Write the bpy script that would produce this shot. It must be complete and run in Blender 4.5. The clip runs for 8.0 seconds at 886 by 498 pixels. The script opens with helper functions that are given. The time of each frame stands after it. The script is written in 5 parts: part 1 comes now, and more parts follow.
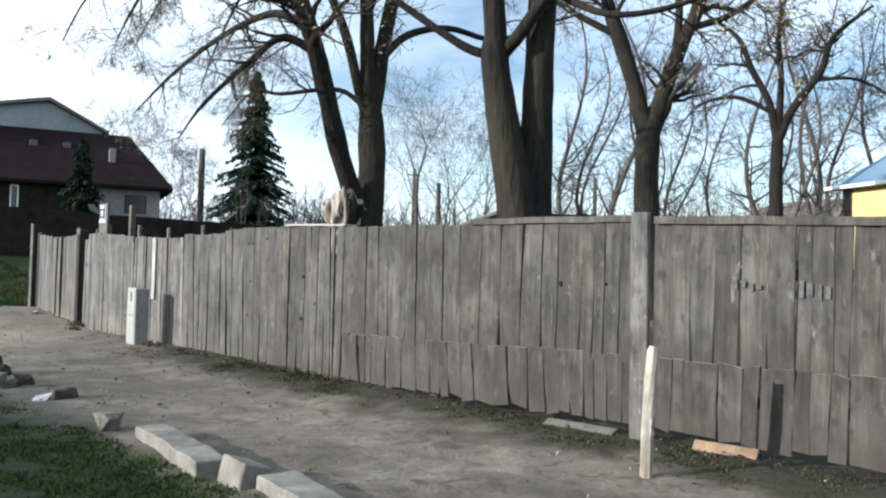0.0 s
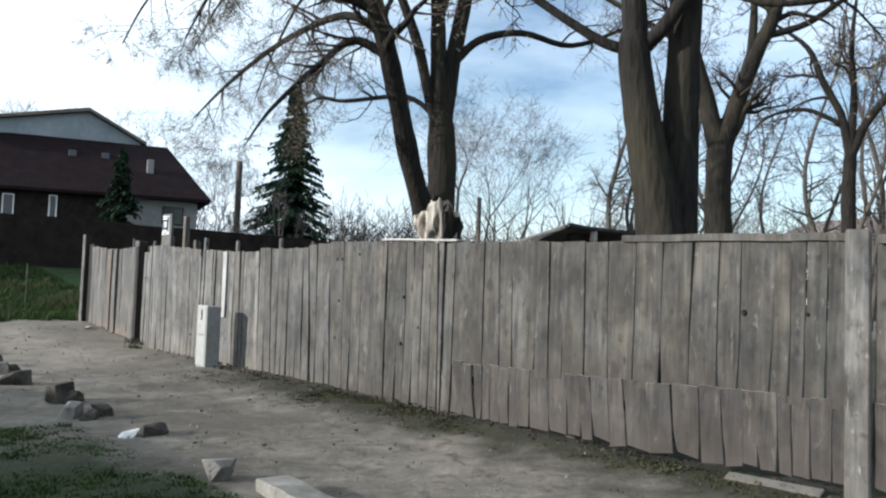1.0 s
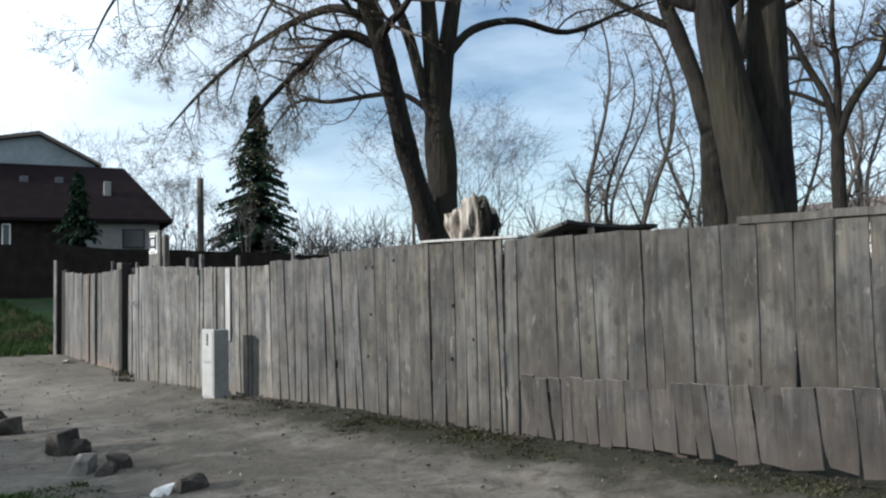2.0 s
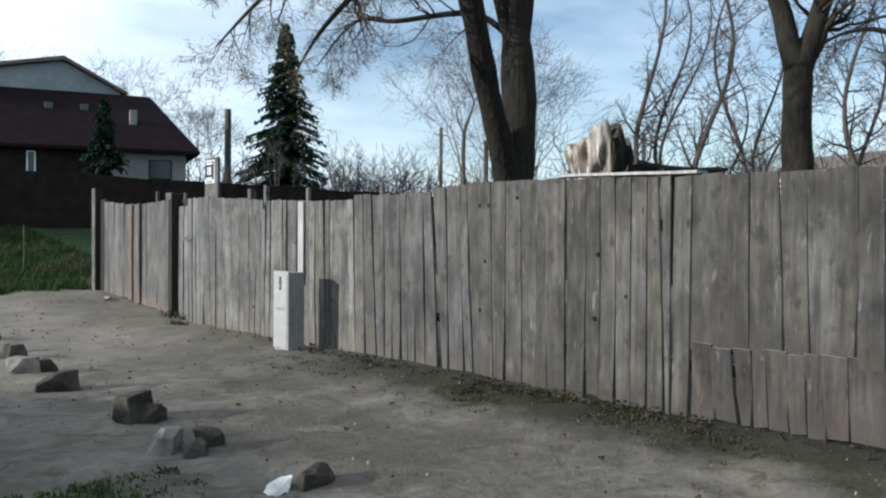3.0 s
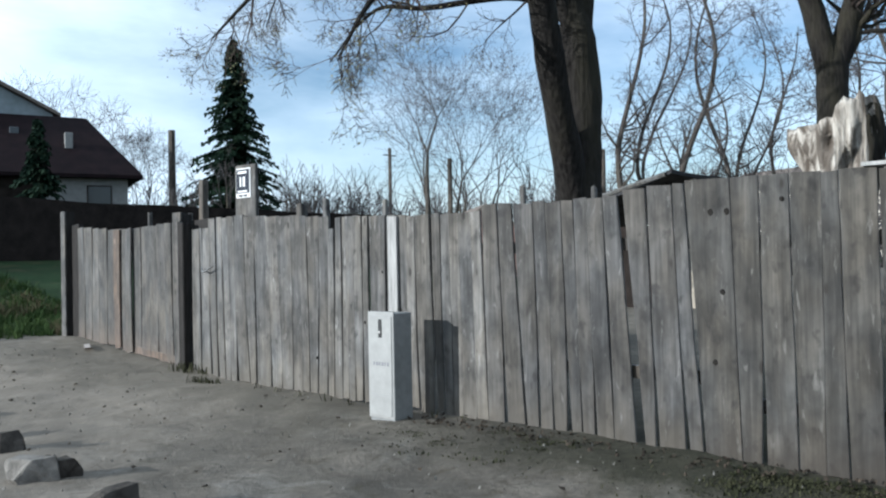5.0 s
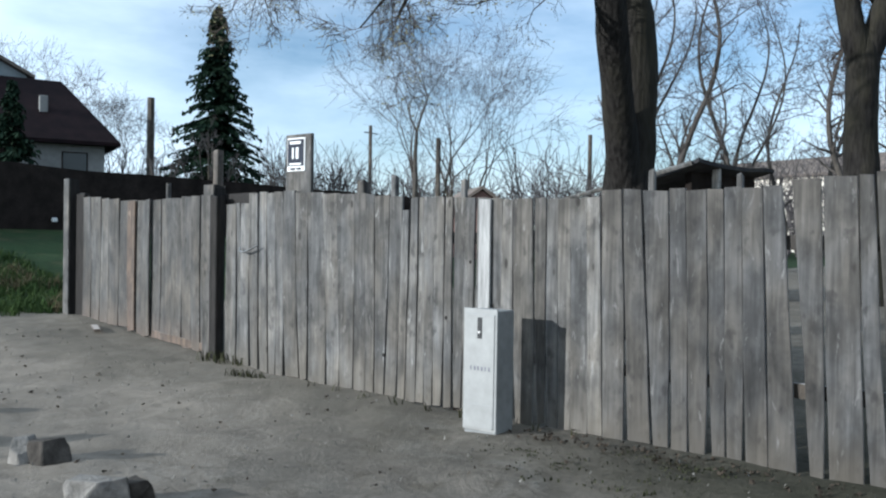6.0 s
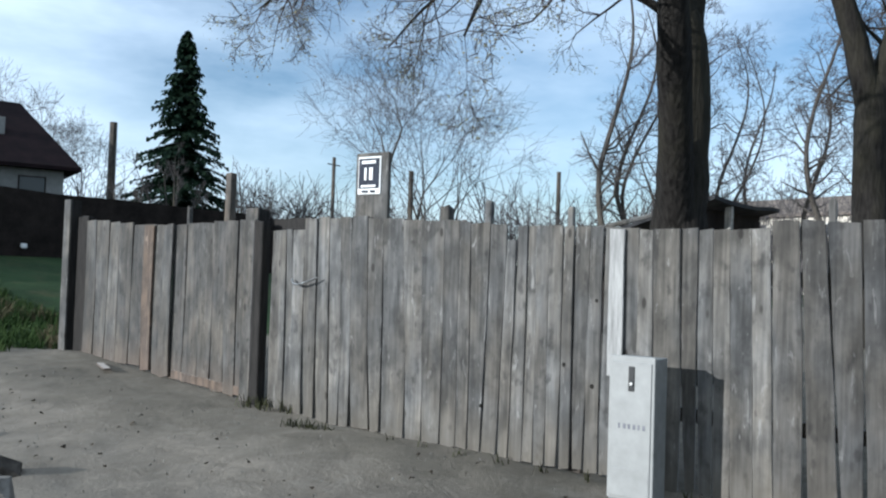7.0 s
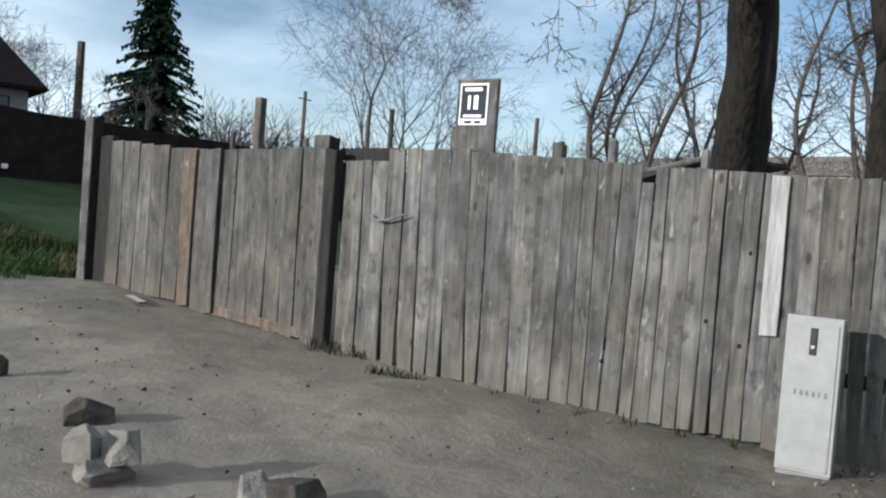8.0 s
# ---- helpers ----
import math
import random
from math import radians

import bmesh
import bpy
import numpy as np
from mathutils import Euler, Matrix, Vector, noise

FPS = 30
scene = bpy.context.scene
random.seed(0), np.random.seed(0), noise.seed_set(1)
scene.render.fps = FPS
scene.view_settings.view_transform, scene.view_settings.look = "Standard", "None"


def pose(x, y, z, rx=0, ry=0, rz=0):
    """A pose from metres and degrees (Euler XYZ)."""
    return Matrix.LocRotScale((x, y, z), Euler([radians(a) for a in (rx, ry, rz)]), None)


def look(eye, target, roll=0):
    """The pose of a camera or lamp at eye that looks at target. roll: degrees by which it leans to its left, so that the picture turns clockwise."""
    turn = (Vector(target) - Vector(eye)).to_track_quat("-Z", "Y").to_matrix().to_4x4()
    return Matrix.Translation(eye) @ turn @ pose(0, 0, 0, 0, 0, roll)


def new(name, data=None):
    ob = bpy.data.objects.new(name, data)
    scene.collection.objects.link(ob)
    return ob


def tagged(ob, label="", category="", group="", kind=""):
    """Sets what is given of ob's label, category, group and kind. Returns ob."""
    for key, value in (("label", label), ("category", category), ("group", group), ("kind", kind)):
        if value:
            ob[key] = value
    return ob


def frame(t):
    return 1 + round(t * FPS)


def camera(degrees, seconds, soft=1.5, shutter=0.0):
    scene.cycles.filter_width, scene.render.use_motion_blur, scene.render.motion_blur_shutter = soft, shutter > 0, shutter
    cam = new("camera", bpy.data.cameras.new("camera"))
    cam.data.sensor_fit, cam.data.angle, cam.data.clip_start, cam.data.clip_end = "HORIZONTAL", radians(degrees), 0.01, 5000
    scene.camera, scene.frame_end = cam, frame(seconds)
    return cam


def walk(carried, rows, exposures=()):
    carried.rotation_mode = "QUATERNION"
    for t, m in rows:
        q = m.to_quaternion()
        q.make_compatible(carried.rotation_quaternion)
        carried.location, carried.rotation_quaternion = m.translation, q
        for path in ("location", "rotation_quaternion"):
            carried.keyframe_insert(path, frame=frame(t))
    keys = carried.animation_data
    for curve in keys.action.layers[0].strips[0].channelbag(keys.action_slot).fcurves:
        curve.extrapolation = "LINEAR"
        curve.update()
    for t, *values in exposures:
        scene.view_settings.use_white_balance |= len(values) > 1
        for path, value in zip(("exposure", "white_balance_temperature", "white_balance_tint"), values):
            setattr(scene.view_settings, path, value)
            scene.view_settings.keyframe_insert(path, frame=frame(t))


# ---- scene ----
cam = camera(55.7, 8.0, soft=2.2)
PATH = [  # seconds, eye, target, roll in degrees
    (0, (-0.068, 0.031, 1.487), (1.34, 1.451, 1.547), 1.5),
    (0.5, (-0.112, 0.684, 1.517), (1.273, 2.126, 1.563), -0.1),
    (0.6, (-0.115, 0.8, 1.535), (1.273, 2.233, 1.669), -2.4),
    (1, (-0.051, 1.54, 1.528), (1.313, 2.999, 1.621), 2.2),
    (1.5, (-0.028, 2.204, 1.532), (1.393, 3.61, 1.576), 2.4),
    (1.7, (-0.005, 2.519, 1.504), (1.414, 3.923, 1.632), -0.3),
    (2.8, (0.374, 4.432, 1.526), (1.819, 5.815, 1.562), -1.2),
    (3, (0.408, 4.792, 1.545), (1.815, 6.213, 1.516), 0.4),
    (3.5, (0.512, 5.483, 1.547), (1.971, 6.849, 1.501), 2.9),
    (4, (0.693, 6.267, 1.553), (2.215, 7.565, 1.557), -1.8),
    (4.5, (0.72, 6.988, 1.582), (2.257, 8.267, 1.648), 1.7),
    (5, (0.883, 7.884, 1.567), (2.399, 9.189, 1.591), -1.1),
    (5.2, (0.843, 8.168, 1.595), (2.326, 9.509, 1.56), 0.8),
    (6.3, (0.928, 9.685, 1.633), (2.535, 10.875, 1.653), 1.7),
    (6.5, (0.886, 9.985, 1.616), (2.491, 11.176, 1.693), 2.9),
    (7, (0.896, 10.758, 1.596), (2.529, 11.911, 1.66), 1.9),
    (7.5, (0.855, 11.358, 1.592), (2.491, 12.508, 1.615), 1.5),
    (8, (0.741, 12.056, 1.511), (2.435, 13.117, 1.445), 4.5),
]
walk(cam, [(t, look(eye, target, roll)) for t, eye, target, roll in PATH],
     exposures=[(0.0, 0.86, 6050, 8), (1.5, 0.57, 6000, 8), (3.0, 0.41, 5900, 8), (4.5, 0.45, 5650, 6), (6.5, 0.40, 5550, 6), (7.5, 0.31, 5700, 7), (8.0, 0.30, 5950, 8)])

# ---- sky and sun ----
SUN_FROM = Vector((-1.0, 0.50, 0.285)).normalized()
world = bpy.data.worlds.new("sky")
scene.world = world
world.use_nodes = True
wn, wl = world.node_tree.nodes, world.node_tree.links
wn.clear()
sky = wn.new("ShaderNodeTexSky")
sky.sky_type, sky.sun_disc = "NISHITA", False
sky.sun_elevation = math.asin(SUN_FROM.z)
sky.sun_rotation = math.atan2(SUN_FROM.x, SUN_FROM.y)
sky.air_density, sky.dust_density, sky.ozone_density = 1.0, 0.6, 2.0
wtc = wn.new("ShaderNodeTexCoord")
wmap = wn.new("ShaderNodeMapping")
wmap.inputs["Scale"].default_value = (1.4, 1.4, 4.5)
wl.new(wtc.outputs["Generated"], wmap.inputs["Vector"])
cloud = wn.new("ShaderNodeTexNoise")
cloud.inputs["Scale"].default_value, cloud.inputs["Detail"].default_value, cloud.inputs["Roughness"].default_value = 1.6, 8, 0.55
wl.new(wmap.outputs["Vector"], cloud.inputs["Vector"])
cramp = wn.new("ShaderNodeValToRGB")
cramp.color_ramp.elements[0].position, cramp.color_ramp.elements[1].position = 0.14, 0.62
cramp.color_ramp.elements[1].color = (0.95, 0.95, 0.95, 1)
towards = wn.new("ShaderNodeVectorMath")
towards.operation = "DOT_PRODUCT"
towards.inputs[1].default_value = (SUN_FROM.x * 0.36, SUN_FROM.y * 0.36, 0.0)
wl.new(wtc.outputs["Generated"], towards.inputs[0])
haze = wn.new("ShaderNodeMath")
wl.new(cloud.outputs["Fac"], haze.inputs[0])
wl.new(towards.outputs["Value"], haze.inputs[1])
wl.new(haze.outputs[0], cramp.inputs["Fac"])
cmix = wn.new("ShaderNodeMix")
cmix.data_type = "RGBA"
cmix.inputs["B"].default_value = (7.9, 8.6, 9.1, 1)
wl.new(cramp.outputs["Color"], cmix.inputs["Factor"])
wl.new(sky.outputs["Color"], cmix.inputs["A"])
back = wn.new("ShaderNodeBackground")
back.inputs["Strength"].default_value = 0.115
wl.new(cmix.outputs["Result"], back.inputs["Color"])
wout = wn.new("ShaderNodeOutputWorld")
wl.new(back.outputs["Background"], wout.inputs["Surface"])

sun = new("sun", bpy.data.lights.new("sun", "SUN"))
sun.data.energy, sun.data.angle, sun.data.color = 5.0, radians(0.55), (1.0, 0.93, 0.84)
sun.matrix_world = look((0, 0, 30), Vector((0, 0, 30)) - SUN_FROM)

# ---- materials ----


class Nodes:
    """A small builder of node materials."""

    def __init__(self, name, rough=0.85, metal=0.0, spec=0.3):
        self.m = bpy.data.materials.new(name)
        self.m.use_nodes = True
        self.n, self.l = self.m.node_tree.nodes, self.m.node_tree.links
        self.b = self.n["Principled BSDF"]
        self.b.inputs["Roughness"].default_value = rough
        self.b.inputs["Metallic"].default_value = metal
        self.b.inputs["Specular IOR Level"].default_value = spec
        self.tc = self.n.new("ShaderNodeTexCoord")

    def put(self, socket, value):
        if hasattr(value, "is_linked"):
            self.l.new(value, socket)
        elif isinstance(value, tuple) and len(value) == 3 and socket.type == "RGBA":
            socket.default_value = (*value, 1)
        else:
            socket.default_value = value

    def space(self, scale=(1, 1, 1), kind="Object", shift=None):
        mp = self.n.new("ShaderNodeMapping")
        mp.inputs["Scale"].default_value = scale
        self.l.new(self.tc.outputs[kind], mp.inputs["Vector"])
        if shift is not None:
            cb = self.n.new("ShaderNodeCombineXYZ")
            for k in range(3):
                mu = self.n.new("ShaderNodeMath")
                mu.operation = "MULTIPLY"
                mu.inputs[1].default_value = (37.0, 53.0, 71.0)[k]
                self.l.new(shift, mu.inputs[0])
                self.l.new(mu.outputs[0], cb.inputs[k])
            self.l.new(cb.outputs[0], mp.inputs["Location"])
        return mp.outputs["Vector"]

    def noise(self, vec, scale, detail=4, rough=0.55, dist=0.0):
        t = self.n.new("ShaderNodeTexNoise")
        t.inputs["Scale"].default_value, t.inputs["Detail"].default_value = scale, detail
        t.inputs["Roughness"].default_value, t.inputs["Distortion"].default_value = rough, dist
        self.l.new(vec, t.inputs["Vector"])
        return t.outputs["Fac"]

    def voronoi(self, vec, scale, feature="F1"):
        t = self.n.new("ShaderNodeTexVoronoi")
        t.feature = feature
        t.inputs["Scale"].default_value = scale
        self.l.new(vec, t.inputs["Vector"])
        return t.outputs["Distance"]

    def ramp(self, fac, *stops):
        r = self.n.new("ShaderNodeValToRGB")
        els = r.color_ramp.elements
        while len(els) < len(stops):
            els.new(0.5)
        for e, (p, c) in zip(els, stops):
            e.position = p
            e.color = (*c, 1) if isinstance(c, tuple) else (c, c, c, 1)
        self.put(r.inputs["Fac"], fac)
        return r.outputs["Color"]

    def mix(self, fac, a, b, blend="MIX"):
        x = self.n.new("ShaderNodeMix")
        x.data_type, x.blend_type = "RGBA", blend
        self.put(x.inputs["Factor"], fac)
        self.put(x.inputs["A"], a)
        self.put(x.inputs["B"], b)
        return x.outputs["Result"]

    def math(self, op, a, b=0.0):
        x = self.n.new("ShaderNodeMath")
        x.operation = op
        self.put(x.inputs[0], a)
        self.put(x.inputs[1], b)
        return x.outputs[0]

    def random(self):
        return self.n.new("ShaderNodeObjectInfo").outputs["Random"]

    def island(self):
        return self.n.new("ShaderNodeNewGeometry").outputs["Random Per Island"]

    def axis(self, kind, k):
        s = self.n.new("ShaderNodeSeparateXYZ")
        self.l.new(self.tc.outputs[kind], s.inputs[0])
        return s.outputs[k]

    def done(self, color, height=None, strength=0.4, distance=0.01, rough=None):
        self.put(self.b.inputs["Base Color"], color)
        if rough is not None:
            self.put(self.b.inputs["Roughness"], rough)
        if height is not None:
            bp = self.n.new("ShaderNodeBump")
            bp.inputs["Strength"].default_value, bp.inputs["Distance"].default_value = strength, distance
            self.l.new(height, bp.inputs["Height"])
            self.l.new(bp.outputs["Normal"], self.b.inputs["Normal"])
        return self.m


def weathered_wood(name, light, dark, warm, warm_amount=0.25, stain=(0.115, 0.082, 0.062)):
    """Grey board: soft long grain, broad bleached and damp patches, pale scuffs, dark heads, knots and an earthy foot."""
    k = Nodes(name, 0.74, 0, 0.25)
    rnd = k.random()
    pos = k.n.new("ShaderNodeNewGeometry").outputs["Position"]
    grain = k.noise(k.space((15, 15, 0.8), "Object", rnd), 3.0, 5, 0.55, 0.2)
    fine = k.noise(k.space((90, 90, 3.0), "Object", rnd), 3.0, 4, 0.6)
    low = tuple(0.55 * b + 0.45 * a for a, b in zip(light, dark))
    c = k.ramp(grain, (0.28, low), (0.72, light))
    c = k.mix(1.0, c, k.ramp(rnd, (0.0, 0.68), (0.3, 1.02), (0.65, 0.82), (1.0, 1.25)), "MULTIPLY")
    streak = k.noise(k.space((8, 8, 0.5), "Object", rnd), 2.0, 4, 0.6)
    c = k.mix(0.8, c, k.ramp(streak, (0.34, 0.50), (0.5, 0.95), (0.68, 1.35)), "MULTIPLY")
    patch = k.noise(k.space((3.4, 3.4, 1.9), "Object", rnd), 1.7, 5, 0.6, 0.4)
    c = k.mix(0.9, c, k.ramp(patch, (0.34, 0.55), (0.5, 0.98), (0.66, 1.42)), "MULTIPLY")
    c = k.mix(0.85, c, k.ramp(k.noise(pos, 1.15, 5, 0.62, 0.5), (0.33, 0.55), (0.5, 1.0), (0.66, 1.42)), "MULTIPLY")
    cool = k.noise(k.space((2.6, 2.6, 1.1), "Object", rnd), 1.3, 3)
    c = k.mix(0.9, c, k.ramp(cool, (0.38, (1.07, 1.0, 0.89)), (0.62, (0.98, 1.0, 1.02))), "MULTIPLY")
    c = k.mix(k.math("MULTIPLY", k.ramp(patch, (0.5, 0.0), (0.72, 1.0)), warm_amount), c, warm)
    blot = k.noise(k.space((7, 7, 4.5), "Object", rnd), 1.5, 3)
    c = k.mix(k.math("MULTIPLY", k.ramp(blot, (0.58, 0.0), (0.70, 1.0)), 0.6), c, tuple(0.6 * q for q in dark))
    head = k.math("ADD", k.axis("Generated", 2), k.math("MULTIPLY", k.noise(k.space((8, 8, 2.2), "Object", rnd), 1.3, 4), 0.45))
    c = k.mix(k.ramp(head, (1.10, 0.0), (1.26, 0.5)), c, tuple(0.9 * q for q in dark))
    scuff = k.noise(k.space((10, 10, 2.6), "Object", rnd), 1.6, 5, 0.65, 0.6)
    c = k.mix(k.ramp(scuff, (0.61, 0.0), (0.72, 0.7)), c, tuple(min(1.0, 2.3 * q) for q in light))
    knots = k.voronoi(k.space((6.0, 6.0, 2.6), "Object", rnd), 1.0)
    c = k.mix(k.ramp(knots, (0.07, 0.9), (0.12, 0.0)), c, (0.020, 0.017, 0.014))
    foot = k.math("ADD", k.axis("Object", 2), k.math("MULTIPLY", k.noise(k.space((9, 9, 5)), 1.0), 0.30))
    c = k.mix(k.ramp(foot, (0.16, 0.6), (0.46, 0.0)), c, stain)
    h = k.math("ADD", grain, k.math("MULTIPLY", fine, 0.5))
    k.b.inputs["Sheen Weight"].default_value, k.b.inputs["Sheen Roughness"].default_value = 0.25, 0.4
    return k.done(c, h, 0.35, 0.005)


def two_tone(name, a, b, scale, rough=0.85, metal=0.0, bump=0.3, stretch=(1, 1, 1), third=None, dist=0.01):
    k = Nodes(name, rough, metal)
    v = k.space(stretch)
    n1 = k.noise(v, scale, 6, 0.6)
    n2 = k.noise(v, scale * 6, 4, 0.6)
    c = k.ramp(n1, (0.32, a), (0.68, b))
    c = k.mix(0.35, c, k.ramp(n2, (0.3, 0.4), (0.7, 1.0)), "MULTIPLY")
    if third:
        c = k.mix(k.ramp(k.noise(v, scale * 0.4, 3), (0.55, 0.0), (0.66, 1.0)), c, third)
    return k.done(c, k.math("ADD", n1, n2), bump, dist)


WOOD = weathered_wood("silver_grey_wood", (0.123, 0.119, 0.113), (0.030, 0.028, 0.027), (0.077, 0.066, 0.056), 0.22, (0.106, 0.092, 0.072))
WOOD_MID = weathered_wood("dim_grey_wood", (0.0856, 0.0828, 0.0791), (0.0212, 0.0193, 0.0193), (0.0543, 0.0460, 0.0396), 0.22, (0.0745, 0.0644, 0.0506))
WOOD_OLD = weathered_wood("dull_brown_grey_wood", (0.0688, 0.0654, 0.0593), (0.0172, 0.0155, 0.0146), (0.0482, 0.0404, 0.0327), 0.25, (0.0344, 0.0275, 0.0215))
WOOD_LOW = weathered_wood("damp_brown_wood", (0.0546, 0.0499, 0.0460), (0.0140, 0.0125, 0.0117), (0.0460, 0.0328, 0.0273), 0.3, (0.046, 0.037, 0.031))
WOOD_GATE = weathered_wood("warm_grey_wood", (0.0853, 0.0809, 0.0748), (0.0200, 0.0191, 0.0174), (0.0766, 0.0539, 0.0400), 0.35, (0.1027, 0.0766, 0.0566))
WOOD_RED = weathered_wood("reddish_wood", (0.117, 0.089, 0.070), (0.048, 0.034, 0.027), (0.117, 0.077, 0.051), 0.5)
WOOD_PALE = weathered_wood("pale_new_wood", (0.40, 0.375, 0.335), (0.24, 0.222, 0.195), (0.32, 0.27, 0.21), 0.2, (0.22, 0.185, 0.145))
# Black holds the shade of post sides and of the gap by the wicket.
WOOD_SHADE_BLACK = two_tone("shade_black_wood", (0.010, 0.009, 0.008), (0.032, 0.028, 0.025), 6.0, 0.9, bump=0.4, stretch=(5, 5, 0.6))
WOOD_DARK = weathered_wood("dark_wet_wood", (0.086, 0.074, 0.062), (0.027, 0.023, 0.020), (0.062, 0.047, 0.035))


def bark(name, a, b, moss):
    k = Nodes(name, 0.95, 0, 0.15)
    v = k.space((9, 9, 1.6))
    r = k.noise(v, 2.2, 7, 0.62, 0.5)
    cell = k.voronoi(k.space((14, 14, 2.4)), 1.0)
    c = k.ramp(r, (0.3, a), (0.72, b))
    c = k.mix(k.math("MULTIPLY", k.ramp(k.noise(k.space((1.2, 1.2, 0.5)), 1.0, 4), (0.48, 0.0), (0.7, 1.0)), 0.65), c, moss)
    return k.done(c, k.math("ADD", r, k.math("MULTIPLY", cell, 0.7)), 0.9, 0.03)


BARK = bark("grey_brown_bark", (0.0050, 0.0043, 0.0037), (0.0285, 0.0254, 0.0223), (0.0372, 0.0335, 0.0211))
# Far trees: distance haze is put into paler bark and twig colours.
BARK_FAR = bark("hazed_bark", (0.028, 0.025, 0.023), (0.10, 0.088, 0.078), (0.10, 0.088, 0.066))
TWIG = two_tone("twig_bark", (0.035, 0.027, 0.024), (0.10, 0.08, 0.068), 3.0, 0.9, bump=0.1)
TWIG_FAR = two_tone("hazed_twig_bark", (0.062, 0.056, 0.057), (0.13, 0.117, 0.112), 1.0, 0.9, bump=0.0)
BUD = two_tone("young_leaf", (0.14, 0.15, 0.07), (0.26, 0.22, 0.12), 2.0, 0.7, bump=0.0)
NEEDLE = two_tone("fir_needles", (0.005, 0.014, 0.009), (0.018, 0.034, 0.018), 1.6, 0.7, bump=0.0)
def stump_material():
    k = Nodes("debarked_pale_wood", 0.85)
    n1 = k.noise(k.space((5, 5, 1.6)), 1.2, 5, 0.6, 1.2)
    n2 = k.noise(k.space((16, 16, 2.5)), 1.5, 5, 0.6)
    c = k.ramp(n2, (0.3, (0.20, 0.17, 0.135)), (0.7, (0.50, 0.465, 0.41)))
    c = k.mix(k.ramp(n1, (0.47, 0.0), (0.58, 0.85)), c, (0.065, 0.050, 0.038))
    return k.done(c, k.math("ADD", n1, n2), 0.8, 0.04)


STUMP = stump_material()
STONE = two_tone("rough_concrete", (0.12, 0.112, 0.10), (0.28, 0.26, 0.235), 6.0, 0.92, bump=0.6, dist=0.02)
# Earthy stone, darkened further to carry the shade of its sides.
STONE_DARK = two_tone("dirty_shaded_stone", (0.0320, 0.0288, 0.0256), (0.1040, 0.0920, 0.0800), 5.0, 0.92, bump=0.6, dist=0.02)
CONCRETE = two_tone("worn_kerb_concrete", (0.125, 0.118, 0.105), (0.26, 0.245, 0.22), 4.0, 0.9, bump=0.4, third=(0.085, 0.082, 0.066))
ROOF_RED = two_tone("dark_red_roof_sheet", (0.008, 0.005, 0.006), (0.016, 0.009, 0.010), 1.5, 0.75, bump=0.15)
WALL_WHITE = two_tone("white_render", (0.211, 0.208, 0.198), (0.273, 0.270, 0.260), 0.8, 0.9, bump=0.1)
WALL_CREAM = two_tone("cream_render", (0.60, 0.54, 0.45), (0.76, 0.70, 0.60), 0.4, 0.9, bump=0.1)
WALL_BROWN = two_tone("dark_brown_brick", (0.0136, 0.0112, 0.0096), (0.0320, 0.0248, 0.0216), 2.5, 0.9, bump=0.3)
WALL_GREY = two_tone("blue_grey_sheet", (0.20, 0.235, 0.25), (0.28, 0.31, 0.325), 0.5, 0.8, bump=0.1)
BRICK_PINK = two_tone("faded_red_brick", (0.20, 0.115, 0.095), (0.32, 0.20, 0.17), 2.0, 0.9, bump=0.2)
ROOF_BLUE = two_tone("blue_metal_roof", (0.10, 0.18, 0.27), (0.16, 0.26, 0.36), 0.6, 0.5, 0.2, bump=0.1)
ROOF_BROWN = two_tone("brown_slate_roof", (0.11, 0.09, 0.075), (0.19, 0.155, 0.13), 0.4, 0.9, bump=0.1)
PLANK_YELLOW = two_tone("yellow_painted_planks", (0.50, 0.36, 0.13), (0.66, 0.50, 0.22), 1.2, 0.7, bump=0.2, stretch=(1, 1, 6))
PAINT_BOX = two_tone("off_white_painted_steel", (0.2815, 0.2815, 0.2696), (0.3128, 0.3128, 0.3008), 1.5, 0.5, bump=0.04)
# Cabinet body: paint darkened to hold the shade on its sides.
PAINT_SIDE_SHADED = two_tone("shaded_painted_steel", (0.20, 0.205, 0.20), (0.25, 0.255, 0.25), 3.0, 0.55, bump=0.05)
BLEACHED = two_tone("bleached_white_wood", (0.221, 0.217, 0.208), (0.425, 0.416, 0.399), 5.0, 0.85, bump=0.3, stretch=(6, 6, 0.6))
INK = two_tone("faded_dark_ink", (0.10, 0.10, 0.12), (0.22, 0.22, 0.24), 40.0, 0.7, bump=0.0)
BLACK = two_tone("black_plastic", (0.012, 0.012, 0.013), (0.03, 0.03, 0.03), 9.0, 0.5, bump=0.05)
NAVY = two_tone("navy_enamel", (0.010, 0.014, 0.026), (0.016, 0.022, 0.038), 5.0, 0.7, bump=0.02)
WHITE = two_tone("white_enamel", (0.74, 0.74, 0.72), (0.84, 0.84, 0.82), 5.0, 0.35, bump=0.02)
IRON = two_tone("dull_iron", (0.20, 0.20, 0.20), (0.38, 0.38, 0.37), 12.0, 0.45, 0.8, bump=0.2)
FELT = two_tone("tarred_roof_felt", (0.014, 0.014, 0.016), (0.045, 0.044, 0.045), 3.0, 0.85, bump=0.4)
GLASS = Nodes("dark_window_glass", 0.08, 0, 0.5).done((0.02, 0.024, 0.03))
GRASS = two_tone("spring_grass", (0.022, 0.044, 0.012), (0.060, 0.092, 0.028), 1.3, 0.8, bump=0.0)
OLIVE = two_tone("dull_trodden_grass", (0.026, 0.029, 0.015), (0.066, 0.064, 0.036), 2.0, 0.9, bump=0.0)
